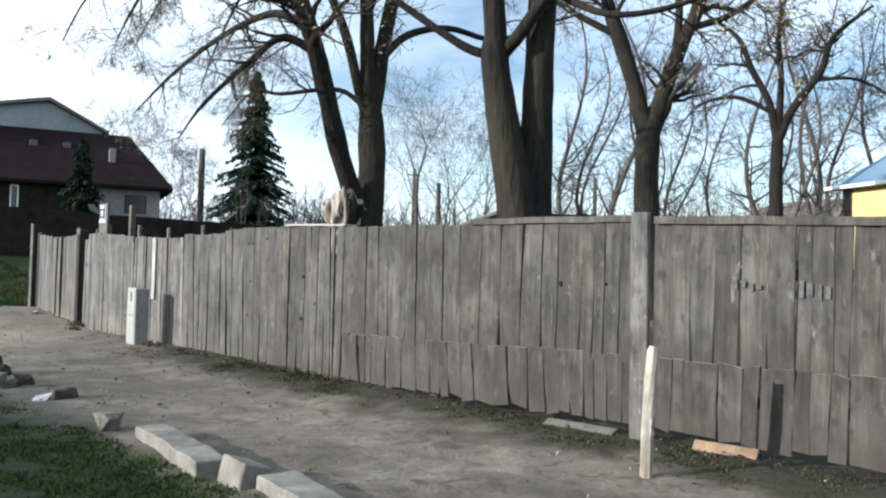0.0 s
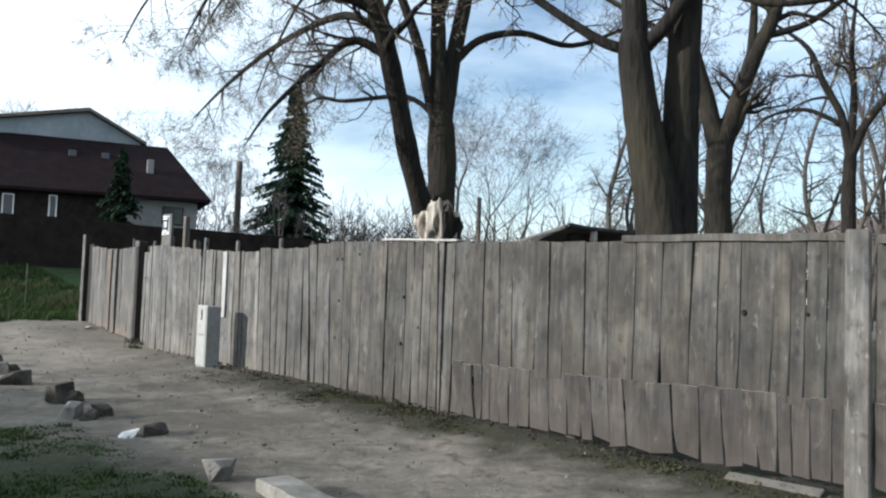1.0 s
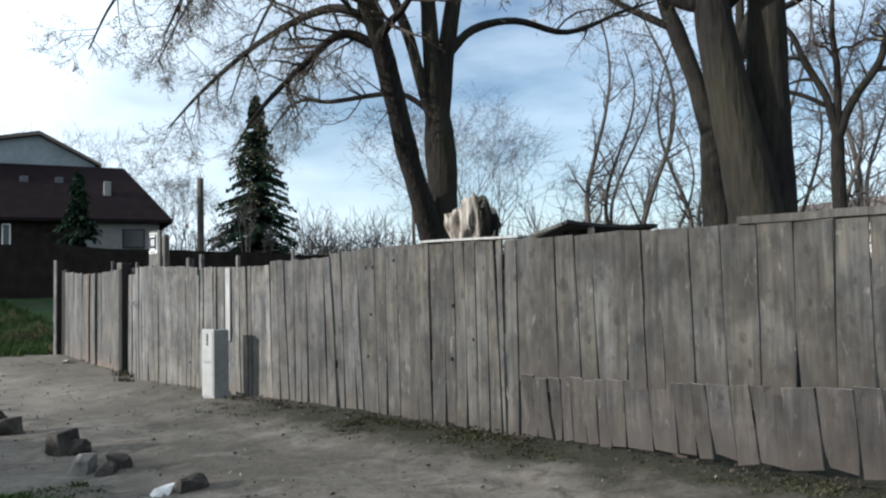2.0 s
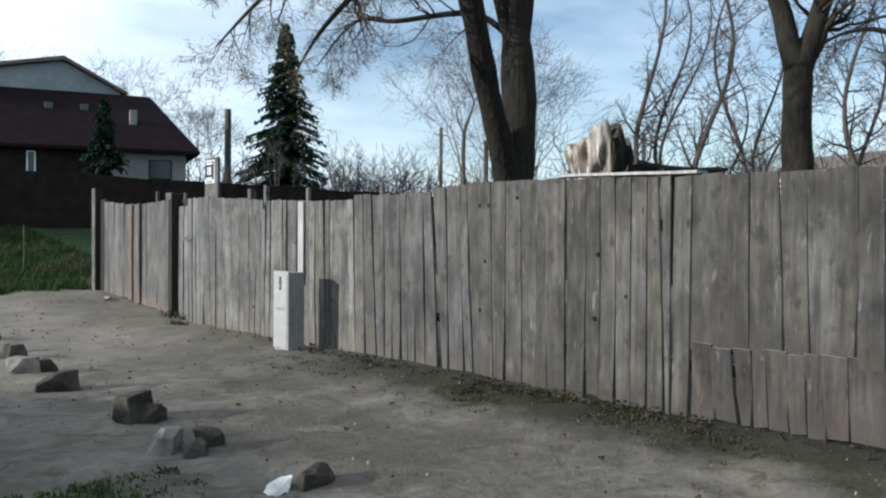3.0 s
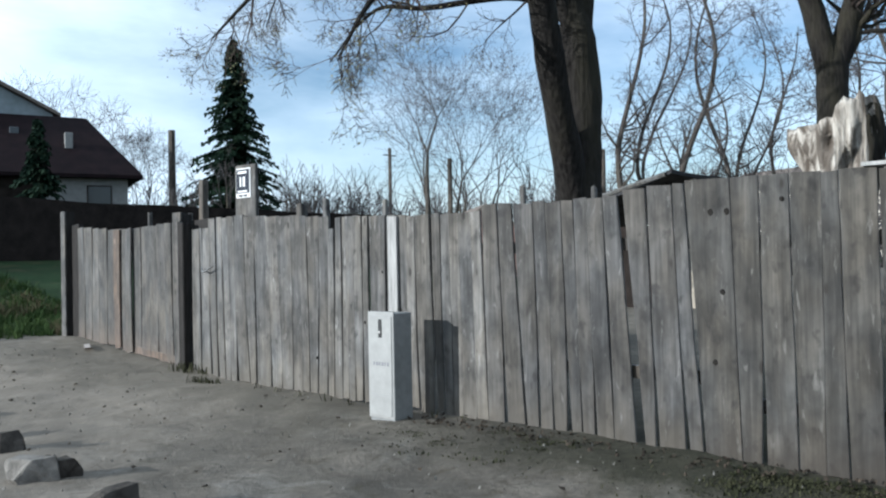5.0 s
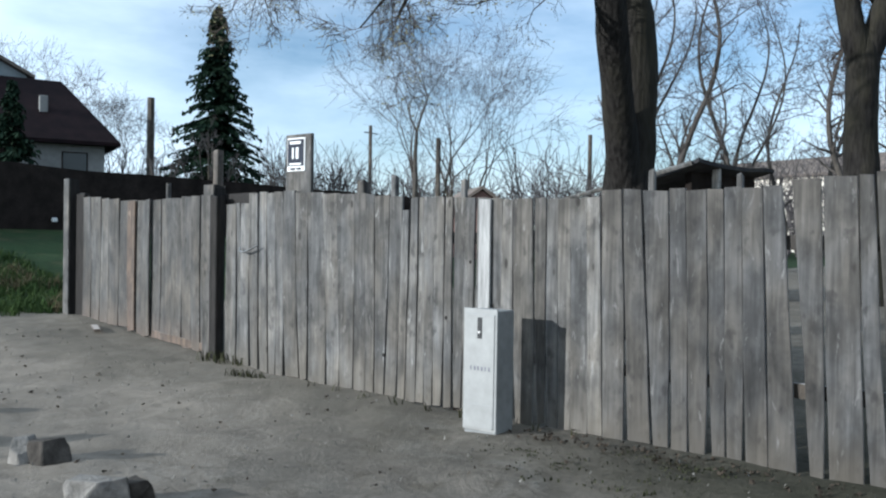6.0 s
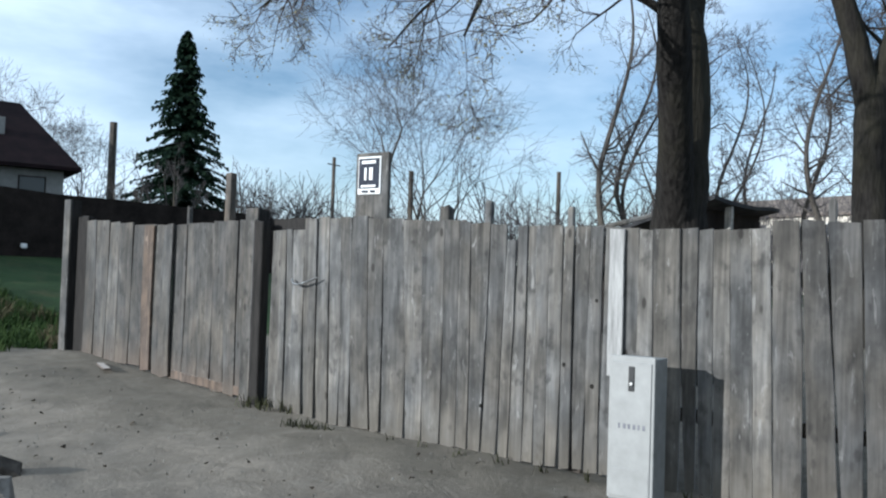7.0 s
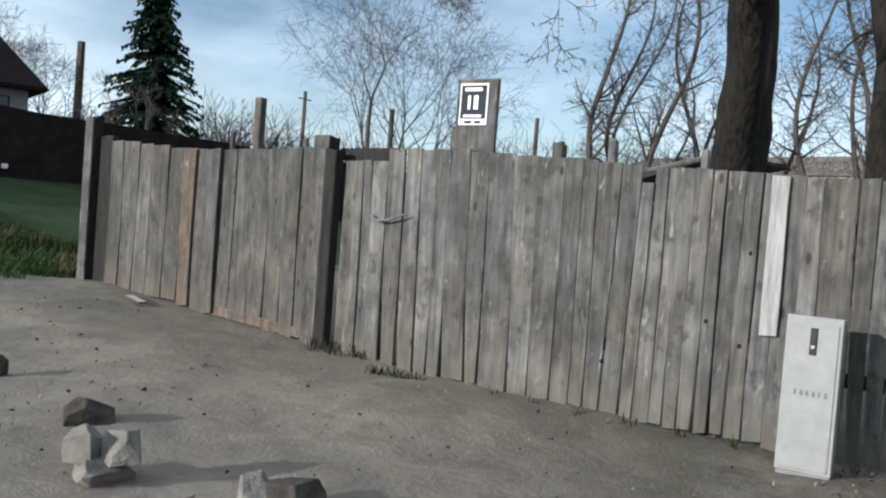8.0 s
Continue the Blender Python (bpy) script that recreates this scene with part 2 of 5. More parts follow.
GRASS_DRY = two_tone("dry_grass", (0.055, 0.050, 0.028), (0.13, 0.11, 0.065), 2.0, 0.9, bump=0.0)
LITTER = two_tone("pale_litter", (0.5, 0.48, 0.44), (0.85, 0.84, 0.80), 5.0, 0.7, bump=0.1)
LEAF_DRY = two_tone("dead_leaves", (0.022, 0.018, 0.015), (0.080, 0.063, 0.047), 9.0, 0.9, bump=0.1)


def ground_material():
    k = Nodes("trodden_sandy_earth", 0.95, 0, 0.12)
    v = k.space()
    big = k.noise(v, 0.55, 5, 0.6)
    mid = k.noise(v, 2.6, 6, 0.65, 0.8)
    fine = k.noise(v, 22, 5, 0.7)
    grit = k.noise(v, 95, 3, 0.6)
    sand = k.ramp(mid, (0.30, (0.109, 0.095, 0.078)), (0.52, (0.181, 0.159, 0.132)), (0.72, (0.238, 0.211, 0.176)))
    sand = k.mix(k.ramp(big, (0.40, 0.0), (0.60, 0.75)), sand, (0.084, 0.075, 0.063))
    sand = k.mix(k.ramp(k.noise(v, 1.3, 5, 0.65, 1.0), (0.56, 0.0), (0.70, 0.6)), sand, (0.253, 0.234, 0.205))
    sand = k.mix(0.5, sand, k.ramp(fine, (0.28, 0.45), (0.72, 1.12)), "MULTIPLY")
    clump = k.ramp(k.noise(v, 4.2, 5, 0.62, 1.4), (0.53, 0.0), (0.66, 0.72))
    sand = k.mix(clump, sand, (0.066, 0.057, 0.042))
    x, y = k.axis("Object", 0), k.axis("Object", 1)
    # drier, paler sand on the drive before the gate
    drive = k.ramp(k.math("MULTIPLY", k.math("ADD", y, k.math("MULTIPLY", k.noise(v, 0.9, 4), 3.0)), 0.05), (0.66, 0.0), (0.84, 0.6))
    sand = k.mix(drive, sand, k.mix(0.6, (0.25, 0.218, 0.178), k.ramp(mid, (0.3, 0.6), (0.7, 1.1)), "MULTIPLY"))
    wob = k.math("MULTIPLY", k.math("SUBTRACT", k.noise(v, 1.1, 5, 0.6), 0.5), 1.5)
    # trampled grass along the foot of the fence, the lawn past the gate, the verge beside the kerb stones
    foot = k.ramp(k.math("ADD", k.math("SUBTRACT", x, 5.05), wob), (0.0, 0.0), (0.5, 0.88))
    foot = k.math("MULTIPLY", foot, k.ramp(k.math("MULTIPLY", y, 0.05), (0.52, 1.0), (0.62, 0.25)))
    lawn = k.ramp(k.math("ADD", k.math("MULTIPLY", k.math("SUBTRACT", y, 21.6), 0.5), wob), (0.0, 0.0), (0.35, 1.0))
    verge = k.ramp(k.math("ADD", k.math("SUBTRACT", 2.85, x), wob), (0.0, 0.0), (0.5, 0.95))
    verge = k.math("MULTIPLY", verge, k.ramp(k.math("MULTIPLY", y, 0.05), (0.38, 1.0), (0.52, 0.0)))
    turf = k.ramp(fine, (0.3, (0.0187, 0.0187, 0.0115)), (0.7, (0.0403, 0.0396, 0.0252)))
    green = k.ramp(fine, (0.3, (0.012, 0.025, 0.009)), (0.7, (0.030, 0.054, 0.019)))
    c = k.mix(foot, sand, turf)
    c = k.mix(verge, c, k.mix(0.4, turf, green))
    green = k.mix(1.0, green, k.ramp(big, (0.3, 0.55), (0.7, 1.35)), "MULTIPLY")
    green = k.mix(k.ramp(k.noise(v, 1.7, 4), (0.52, 0.0), (0.7, 0.6)), green, (0.066, 0.061, 0.030))
    c = k.mix(lawn, c, green)
    h = k.math("ADD", k.math("ADD", mid, k.math("MULTIPLY", fine, 0.5)), k.math("MULTIPLY", grit, 0.25))
    return k.done(c, h, 0.7, 0.03)


EARTH = ground_material()
for dull in (NEEDLE, TWIG, TWIG_FAR, GRASS, OLIVE, LEAF_DRY, GRASS_DRY, ROOF_RED, WALL_BROWN, STONE, STONE_DARK, CONCRETE):
    dull.node_tree.nodes["Principled BSDF"].inputs["Specular IOR Level"].default_value = 0.08

# ---- building helpers ----


def link(name, verts, faces, material, parent=None, label="", smooth=False):
    me = bpy.data.meshes.new(name)
    me.from_pydata([tuple(v) for v in verts], [], faces)
    me.materials.append(material)
    if smooth:
        me.polygons.foreach_set("use_smooth", [True] * len(me.polygons))
    me.update()
    ob = new(name, me)
    if parent is not None:
        ob.parent = parent
    if label:
        tagged(ob, label)
    return ob


def part(name, bm, material, parent=None, label="", smooth=False):
    bmesh.ops.recalc_face_normals(bm, faces=bm.faces)
    me = bpy.data.meshes.new(name)
    bm.to_mesh(me)
    bm.free()
    me.materials.append(material)
    if smooth:
        me.polygons.foreach_set("use_smooth", [True] * len(me.polygons))
    ob = new(name, me)
    if parent is not None:
        ob.parent = parent
    if label:
        tagged(ob, label)
    return ob


def thing(name, label, category, group="", at=(0, 0, 0), turn=0.0, kind=""):
    ob = new(name)
    ob.empty_display_size = 0.2
    ob.matrix_world = pose(*at, 0, 0, turn)
    return tagged(ob, label, category, group, kind)


def box(lo, hi, bevel=0.0, segments=1, into=None):
    bm = into or bmesh.new()
    m = Matrix.Translation([(a + b) / 2 for a, b in zip(lo, hi)]) @ Matrix.Diagonal([b - a for a, b in zip(lo, hi)] + [1])
    made = bmesh.ops.create_cube(bm, size=1, matrix=m)
    if bevel:
        edges = list({e for v in made["verts"] for e in v.link_edges})
        bmesh.ops.bevel(bm, geom=edges, offset=bevel, segments=segments, affect="EDGES", profile=0.7)
    return bm


def tube(verts, faces, pts, radii, sides, rough=0.0, rnd=None):
    """Adds a tapering tube along pts."""
    first = len(verts)
    up = Vector((0.13, 0.21, 0.97))
    n = len(pts)
    for i in range(n):
        d = (pts[min(i + 1, n - 1)] - pts[max(i - 1, 0)])
        u = d.cross(up)
        if u.length < 1e-4:
            u = d.cross(Vector((1, 0, 0)))
        u.normalize()
        w = d.cross(u).normalized()
        for s in range(sides):
            a = 2 * math.pi * s / sides
            r = radii[i]
            if rough:
                r *= 1 + rough * noise.noise(pts[i] * 1.7 + Vector((math.cos(a), math.sin(a), 0)) * 1.2) + rough * 0.5 * noise.noise(pts[i] * 4 + Vector((math.cos(a), math.sin(a), 0)) * 3)
            verts.append(pts[i] + u * (r * math.cos(a)) + w * (r * math.sin(a)))
    for i in range(n - 1):
        a, b = first + i * sides, first + (i + 1) * sides
        for s in range(sides):
            t = (s + 1) % sides
            faces.append((a + s, a + t, b + t, b + s))
    faces.append(tuple(first + (n - 1) * sides + s for s in range(sides)))
    return verts, faces


def smooth_line(pts, per=5):
    """A Catmull-Rom line through points of (x, y, z, radius)."""
    out = []
    p = [pts[0]] + list(pts) + [pts[-1]]
    for i in range(1, len(p) - 2):
        for k in range(per):
            t = k / per
            out.append([0.5 * (2 * b + (c - a) * t + (2 * a - 5 * b + 4 * c - d) * t * t + (3 * b - a - 3 * c + d) * t ** 3) for a, b, c, d in zip(p[i - 1], p[i], p[i + 1], p[i + 2])])
    out.append(list(pts[-1]))
    return [Vector(q[:3]) for q in out], [max(q[3], 0.004) for q in out]


def smoothstep(a, b, x):
    t = min(max((x - a) / (b - a), 0), 1)
    return t * t * (3 - 2 * t)


def ground_z(x, y):
    z = 0.07 + 0.0095 * min(max(y, -30), 30) + 0.07 * smoothstep(4.4, 6.0, x) + 0.10 * smoothstep(17.0, 21.0, y)
    z += 1.25 * smoothstep(21.5, 33, y) * (1 - 0.8 * smoothstep(14, 34, x))
    return z


def fence_x(y):
    stops = ((-40, 6.0), (6, 6.0), (9, 6.18), (13, 6.27), (15.6, 6.31), (17, 6.66), (21.3, 7.2))
    for (a, xa), (b, xb) in zip(stops, stops[1:]):
        if y <= b:
            return xa + (xb - xa) * (y - a) / (b - a)
    return stops[-1][1]


# ---- ground ----


def build_ground():
    def coords(lo, hi, step, far):
        mid = list(np.arange(lo, hi, step))
        out, s, v = [], step, hi
        while v < far:
            out.append(v)
            s *= 1.22
            v += s
        low, s, v = [], step, lo
        while v > -far:
            s *= 1.22
            v -= s
            low.append(v)
        return low[::-1] + mid + out
    xs, ys = coords(1.2, 7.0, 0.07, 900), coords(2.0, 24.0, 0.09, 900)
    verts = []
    for y in ys:
        for x in xs:
            z = ground_z(x, y)
            if -2 < x < 9 and -2 < y < 30:
                p = Vector((x, y, 0))
                z += 0.035 * noise.noise(p * 0.7) + 0.022 * noise.noise(p * 2.1) + 0.010 * noise.noise(p * 6.0) + 0.006 * noise.noise(p * 14)
            verts.append((x, y, z))
    w = len(xs)
    faces = [(j * w + i, j * w + i + 1, (j + 1) * w + i + 1, (j + 1) * w + i) for j in range(len(ys) - 1) for i in range(w - 1)]
    return tagged(link("ground", verts, faces, EARTH, smooth=True), "trodden sandy earth with patches of grass", "ground", kind="structure")


build_ground()

# ---- fence ----
R = random.Random(11)


def plank(parent, y0, y1, z0, z1, material, out=0.0, lean=0.0, tilt=0.0, thick=0.024, name="plank", ragged=0.015, label="", slant=0.0):
    """An upright board on the fence line from y0 to y1; its origin is at its foot. lean: how far its head leans along the fence, tilt: how far it leans out."""
    yc, half = (y0 + y1) / 2, (y1 - y0) / 2
    x = fence_x(yc)
    dx = (fence_x(y1) - fence_x(y0)) / max(y1 - y0, 1e-3)
    turn = -math.degrees(math.atan(dx))
    h = z1 - z0
    rings = 6
    verts, faces = [], []
    bow, twist = R.uniform(-0.012, 0.012), R.uniform(-0.012, 0.012)
    edge = [R.uniform(-0.004, 0.004) for _ in range(2 * rings)]
    head = (R.uniform(-ragged, ragged) + slant, R.uniform(-ragged, ragged) - slant)
    foot = (R.uniform(-ragged, ragged) * 1.6, R.uniform(-ragged, ragged) * 1.6)
    c = 0.003
    nick = [R.choice((0, 0, 0, 0, 0.012, 0.024)) for _ in range(2)]
    for i in range(rings):
        t = i / (rings - 1)
        b = bow * math.sin(math.pi * t)
        for k, (u, w) in enumerate(((-1, 0), (-1, 1), (1, 1), (1, 0), (1, -1), (-1, -1))):
            narrow = nick[u > 0] * (1 if i == 0 else 0.45 if i == 1 else 0)
            yy = u * (half - narrow - (c if w else 0)) + (lean[u > 0] if isinstance(lean, tuple) else lean) * t + edge[2 * i + (u > 0)] * (0 < i < rings - 1)
            # the face towards the road is at -x
            xx = -thick * (1 if w < 0 else (1 - c / thick if w == 0 else 0)) + b + twist * u * t - tilt * t
            e = u * 0.5 + 0.5
            zz = h * t + (foot[0] * (1 - e) + foot[1] * e) * (i == 0) + (head[0] * (1 - e) + head[1] * e) * (i == rings - 1)
            verts.append((xx, yy, zz))
    for i in range(rings - 1):
        a, b = 6 * i, 6 * (i + 1)
        for s in range(6):
            faces.append((a + s, b + s, b + (s + 1) % 6, a + (s + 1) % 6))
    faces.append((5, 4, 3, 2, 1, 0))
    faces.append(tuple(6 * (rings - 1) + s for s in range(6)))
    ob = link(name, verts, faces, material, parent, label)
    ob.location, ob.rotation_euler = (x - out, yc, z0), (0, 0, radians(turn))
    return ob


def boards(parent, y0, y1, width, foot, head, material, gap=0.006, lean=0.0, out=0.0, tilt=0.0, ragged=0.007, cuts=None, thick=0.024):
    """Boards side by side from y0 to y1; foot and head give a height for a place along the fence."""
    known, marks = cuts or (y0, y1), []
    for a, b in zip(known, known[1:]):
        n = max(1, round((b - a) / width))
        marks += [a + (b - a) * i / n + (R.uniform(-0.022, 0.022) if 0 < i < n else 0) for i in range(n)]
    cuts = marks + [known[-1]]
    n = len(cuts) - 1
    for i in range(n):
        a, b = cuts[i], cuts[i + 1]
        g = gap * R.choice((0.3, 0.6, 1, 1, 1.6))
        yc = (a + b) / 2
        plank(parent, a + g / 2, b - g / 2, foot(yc) + R.uniform(-0.02, 0.012), head(yc) + R.uniform(-0.007, 0.007), material,
              out + R.choice((0, 0, 0, 0.004, 0.009)), lean + R.uniform(-0.012, 0.012), tilt, thick, ragged=ragged)


def ramp_of(*stops):
    def f(y):
        if y <= stops[0][0]:
            return stops[0][1]
        for (a, za), (b, zb) in zip(stops, stops[1:]):
            if y <= b:
                return za + (zb - za) * (y - a) / (b - a)
        return stops[-1][1]
    return f


def jointed(parent, joints, foot, head, material, out=0.0, ragged=0.007, thick=0.024, step=0.006):
    """Boards between joints given as (place at the foot, place at the head, gap in millimetres)."""
    for (f0, h0, g0), (f1, h1, g1) in zip(joints, joints[1:]):
        g0, g1 = (0.0005 * g if g > 7 else 0.0002 * g for g in (g0, g1))
        a, b, c, d = f0 + g0, f1 - g1, h0 + g0, h1 - g1
        yc = (a + b) / 2
        plank(parent, a, b, foot(yc) + R.uniform(-0.025, 0.015), head((c + d) / 2) + R.uniform(-step, step), material,
              out + R.choice((0, 0, 0, 0.003, 0.007)), (c - a, d - b), R.uniform(-0.012, 0.012), thick, ragged=ragged)


fence = thing("board_fence", "tall weathered grey vertical board fence with uneven tops", "fence")
foot_z = ramp_of((-8, 0.24), (1.9, 0.27), (4, 0.30), (5.5, 0.275), (7.4, 0.235), (8.3, 0.215), (9.3, 0.215), (10.5, 0.23), (11.5, 0.262), (12.8, 0.275), (16.2, 0.285))
seam_z = ramp_of((-8, 0.85), (2.7, 0.86), (4.5, 0.85), (6, 0.81), (7.9, 0.765))
# the old section with a patched lower skirt and a capping board
upper_foot = ramp_of((-8, 0.80), (4.5, 0.80), (7.9, 0.72))
head_a = ramp_of((-8, 1.86), (1.9, 1.90), (3.7, 1.965), (5.65, 1.975))
head_b = ramp_of((5.63, 1.985), (7.4, 2.01), (8.2, 2.02), (9.2, 2.05), (10.3, 2.06))
boards(fence, -8.0, 1.96, 0.155, upper_foot, head_a, WOOD_OLD)
jointed(fence, ((1.96, 1.95, 6), (2.15, 2.12, 8), (2.25, 2.25, 5), (2.41, 2.40, 7), (2.52, 2.51, 6), (2.73, 2.72, 2), (2.95, 2.93, 8), (3.14, 3.135, 3), (3.34, 3.35, 5), (3.51, 3.51, 7), (3.68, 3.68, 6)),
        upper_foot, head_a, WOOD_OLD)
jointed(fence, ((3.86, 3.86, 14), (4.007, 4.002, 16), (4.16, 4.15, 12), (4.265, 4.26, 9), (4.405, 4.385, 5), (4.656, 4.651, 4), (4.84, 4.835, 4), (5.08, 5.06, 5), (5.345, 5.33, 4), (5.60, 5.59, 12)),
        upper_foot, head_a, WOOD_OLD)
jointed(fence, ((5.60, 5.59, 12), (5.85, 5.87, 4), (6.10, 6.13, 3), (6.37, 6.40, 4), (6.54, 6.56, 3), (6.71, 6.72, 5), (7.02, 7.05, 3), (7.19, 7.25, 9), (7.45, 7.46, 5), (7.68, 7.66, 6), (7.92, 7.91, 8)),
        upper_foot, head_b, WOOD_OLD)
jointed(fence, ((7.92, 7.91, 8), (8.08, 8.08, 16), (8.13, 8.19, 16), (8.30, 8.31, 20), (8.45, 8.45, 3), (8.59, 8.60, 10), (8.76, 8.76, 3), (8.918, 8.91, 18), (9.11, 9.12, 10),
                (9.305, 9.333, 12), (9.44, 9.44, 3), (9.60, 9.625, 8), (9.80, 9.81, 12), (9.95, 10.0, 6), (10.196, 10.31, 12)), foot_z, head_b, WOOD_OLD)
jointed(fence, ((-8.0, -8.0, 6), *((-8.0 + 0.165 * i + R.uniform(-0.02, 0.02),) * 2 + (6,) for i in range(1, 60)), (2.15, 2.13, 10), (2.28, 2.255, 6), (2.405, 2.393, 7), (2.53, 2.51, 6), (2.784, 2.762, 12),
                (2.909, 2.90, 7), (3.108, 3.098, 4), (3.377, 3.378, 5), (3.51, 3.48, 7), (3.69, 3.69, 6)), foot_z, seam_z, WOOD_LOW, 0.018, 0.014, 0.016)
jointed(fence, ((3.82, 3.82, 6), (3.953, 3.959, 5), (4.098, 4.11, 7), (4.225, 4.25, 8), (4.32, 4.35, 6), (4.485, 4.51, 7), (4.60, 4.63, 4), (4.75, 4.80, 7), (4.94, 4.98, 5), (5.175, 5.23, 6), (5.41, 5.46, 7), (5.63, 5.69, 9),
                (5.80, 5.85, 4), (5.98, 6.03, 8), (6.12, 6.16, 5), (6.27, 6.32, 6), (6.5, 6.54, 6), (6.74, 6.77, 7), (6.9, 6.93, 4), (7.02, 7.05, 6), (7.15, 7.17, 4), (7.29, 7.33, 7), (7.40, 7.43, 5), (7.52, 7.57, 8), (7.70, 7.73, 6), (7.90, 7.90, 6)),
        foot_z, seam_z, WOOD_LOW, 0.018, 0.013, 0.016)
# leaning boards between the old section and the meter cabinet
jointed(fence, ((10.206, 10.32, 10), (10.33, 10.40, 14), (10.54, 10.60, 9), (10.64, 10.775, 18)), foot_z, ramp_of((10.2, 2.05), (10.8, 2.03)), WOOD_MID)
jointed(fence, ((10.70, 10.825, 18), (10.88, 10.95, 5), (11.02, 11.08, 6), (11.14, 11.19, 5), (11.26, 11.31, 6), (11.39, 11.45, 5), (11.52, 11.57, 12), (11.65, 11.76, 9), (11.84, 11.90, 14), (12.03, 12.07, 7)),
        foot_z, ramp_of((10.8, 2.0), (11.3, 1.985), (12.05, 2.0)), WOOD_MID)
jointed(fence, ((12.03, 12.07, 7), (12.15, 12.19, 5), (12.29, 12.32, 4), (12.40, 12.43, 9), (12.51, 12.52, 8), (12.60, 12.64, 5), (12.798, 12.83, 4), (12.92, 12.93, 4), (13.06, 13.07, 5)),
        foot_z, ramp_of((12, 1.945), (13, 1.955)), WOOD)
jointed(fence, ((13.06, 13.07, 5), (13.19, 13.18, 5), (13.295, 13.281, 7), (13.405, 13.405, 5), (13.485, 13.493, 5), (13.594, 13.606, 7), (13.689, 13.71, 5), (13.79, 13.79, 4), (13.902, 13.879, 6)),
        foot_z, ramp_of((13, 1.965), (13.9, 1.985)), WOOD, step=0.010)
jointed(fence, ((13.902, 13.879, 6), (14.012, 13.974, 9)), foot_z, ramp_of((13, 1.88), (14.9, 1.88)), WOOD, ragged=0.03)
jointed(fence, ((14.012, 13.974, 9), (14.15, 14.115, 12), (14.263, 14.286, 6), (14.381, 14.405, 8), (14.526, 14.536, 6), (14.717, 14.76, 6), (14.871, 14.96, 6), (15.124, 15.177, 4), (15.263, 15.333, 6), (15.48, 15.519, 4),
                (15.594, 15.66, 5), (15.757, 15.82, 5), (15.964, 16.02, 6), (16.17, 16.22, 8)), foot_z, ramp_of((14, 2.0), (14.8, 2.04), (15.3, 2.065), (16.2, 2.085)), WOOD, step=0.010)


def post(parent, y, z0, z1, wide, deep, material, back=0.0, name="post", label="", lean=0.0):
    bm = box((-deep / 2, -wide / 2, 0), (deep / 2, wide / 2, z1 - z0), 0.008)
    for v in bm.verts:
        v.co.y += lean * v.co.z
        if v.co.z > 0.5:
            v.co.z += R.uniform(-0.02, 0.02)
    ob = part(name, bm, material, parent, label)
    ob.location = (fence_x(y) + back, y, z0)
    return ob


post(fence, 3.765, 0.05, 2.03, 0.165, 0.05, WOOD, -0.055, lean=0.012)
for y, z1 in ((-1.5, 1.8), (1.0, 1.8), (6.3, 1.8), (8.6, 1.8), (11.0, 1.85), (13.4, 1.8), (16.2, 1.9)):
    post(fence, y, 0.0, z1, 0.10, 0.10, WOOD_DARK, 0.10)


def rail(parent, y0, y1, z, high=0.09, deep=0.05, back=0.03, material=WOOD_DARK, name="rail", label="", z_end=None):
    n = 8
    verts, faces = [], []
    for i in range(n + 1):
        y = y0 + (y1 - y0) * i / n
        x = fence_x(y) + back
        zz = z + ((z_end or z) - z) * i / n + R.uniform(-0.004, 0.004)
        verts += [(x, y, zz), (x + deep, y, zz), (x + deep, y, zz + high), (x, y, zz + high)]
    for i in range(n):
        a, b = 4 * i, 4 * i + 4
        for s in range(4):
            faces.append((a + s, a + (s + 1) % 4, b + (s + 1) % 4, b + s))
    faces += [(3, 2, 1, 0), tuple(4 * n + s for s in range(4))]
    return link(name, verts, faces, material, parent, label)


for y0, y1, z in ((-8, 3.7, 1.5), (3.8, 10.2, 1.6), (10.25, 16.1, 1.6), (-8, 3.7, 0.55), (3.8, 10.2, 0.55), (10.25, 16.1, 0.7)):
    rail(fence, y0, y1, z)
rail(fence, 3.86, 5.72, 1.965, 0.055, 0.10, -0.06, WOOD_OLD, "cap_board", "grey capping board", 1.985)
rail(fence, 1.5, 3.66, 1.875, 0.06, 0.10, -0.065, WOOD_OLD, "cap_board", "grey capping board", 1.945)
rail(fence, -8.0, 1.5, 1.835, 0.06, 0.10, -0.065, WOOD_OLD, "cap_board", "grey capping board", 1.865)
rail(fence, 7.85, 9.2, 2.028, 0.022, 0.16, -0.07, BLEACHED, "cap_board", "thin pale capping board", 2.058)
plank(fence, 13.02, 13.125, 0.96, 1.955, BLEACHED, 0.03, 0.0, name="batten", ragged=0.004, label="bleached white wooden batten nailed over a joint")

# stubs that stand up behind the boards
for y, x, z1, w in ((14.3, 0.25, 2.2, 0.06), (15.62, 0.22, 2.25, 0.10), (17.9, 0.5, 2.25, 0.05), (13.7, 0.5, 2.15, 0.05), (11.75, 0.12, 2.13, 0.045), (11.2, 0.3, 2.1, 0.04), (14.75, 0.3, 2.17, 0.09), (19.0, 0.4, 2.32, 0.05)):
    p = post(None, y, 0.2, z1, w, w, WOOD, x, "stake")
    tagged(p, "grey wooden stake standing behind the fence", "stake", "stakes behind the fence")
p = post(None, 20.5, 0.3, 3.0, 0.12, 0.12, WOOD_DARK, 2.1, "post")
tagged(p, "dark wooden post standing behind the gate", "post")

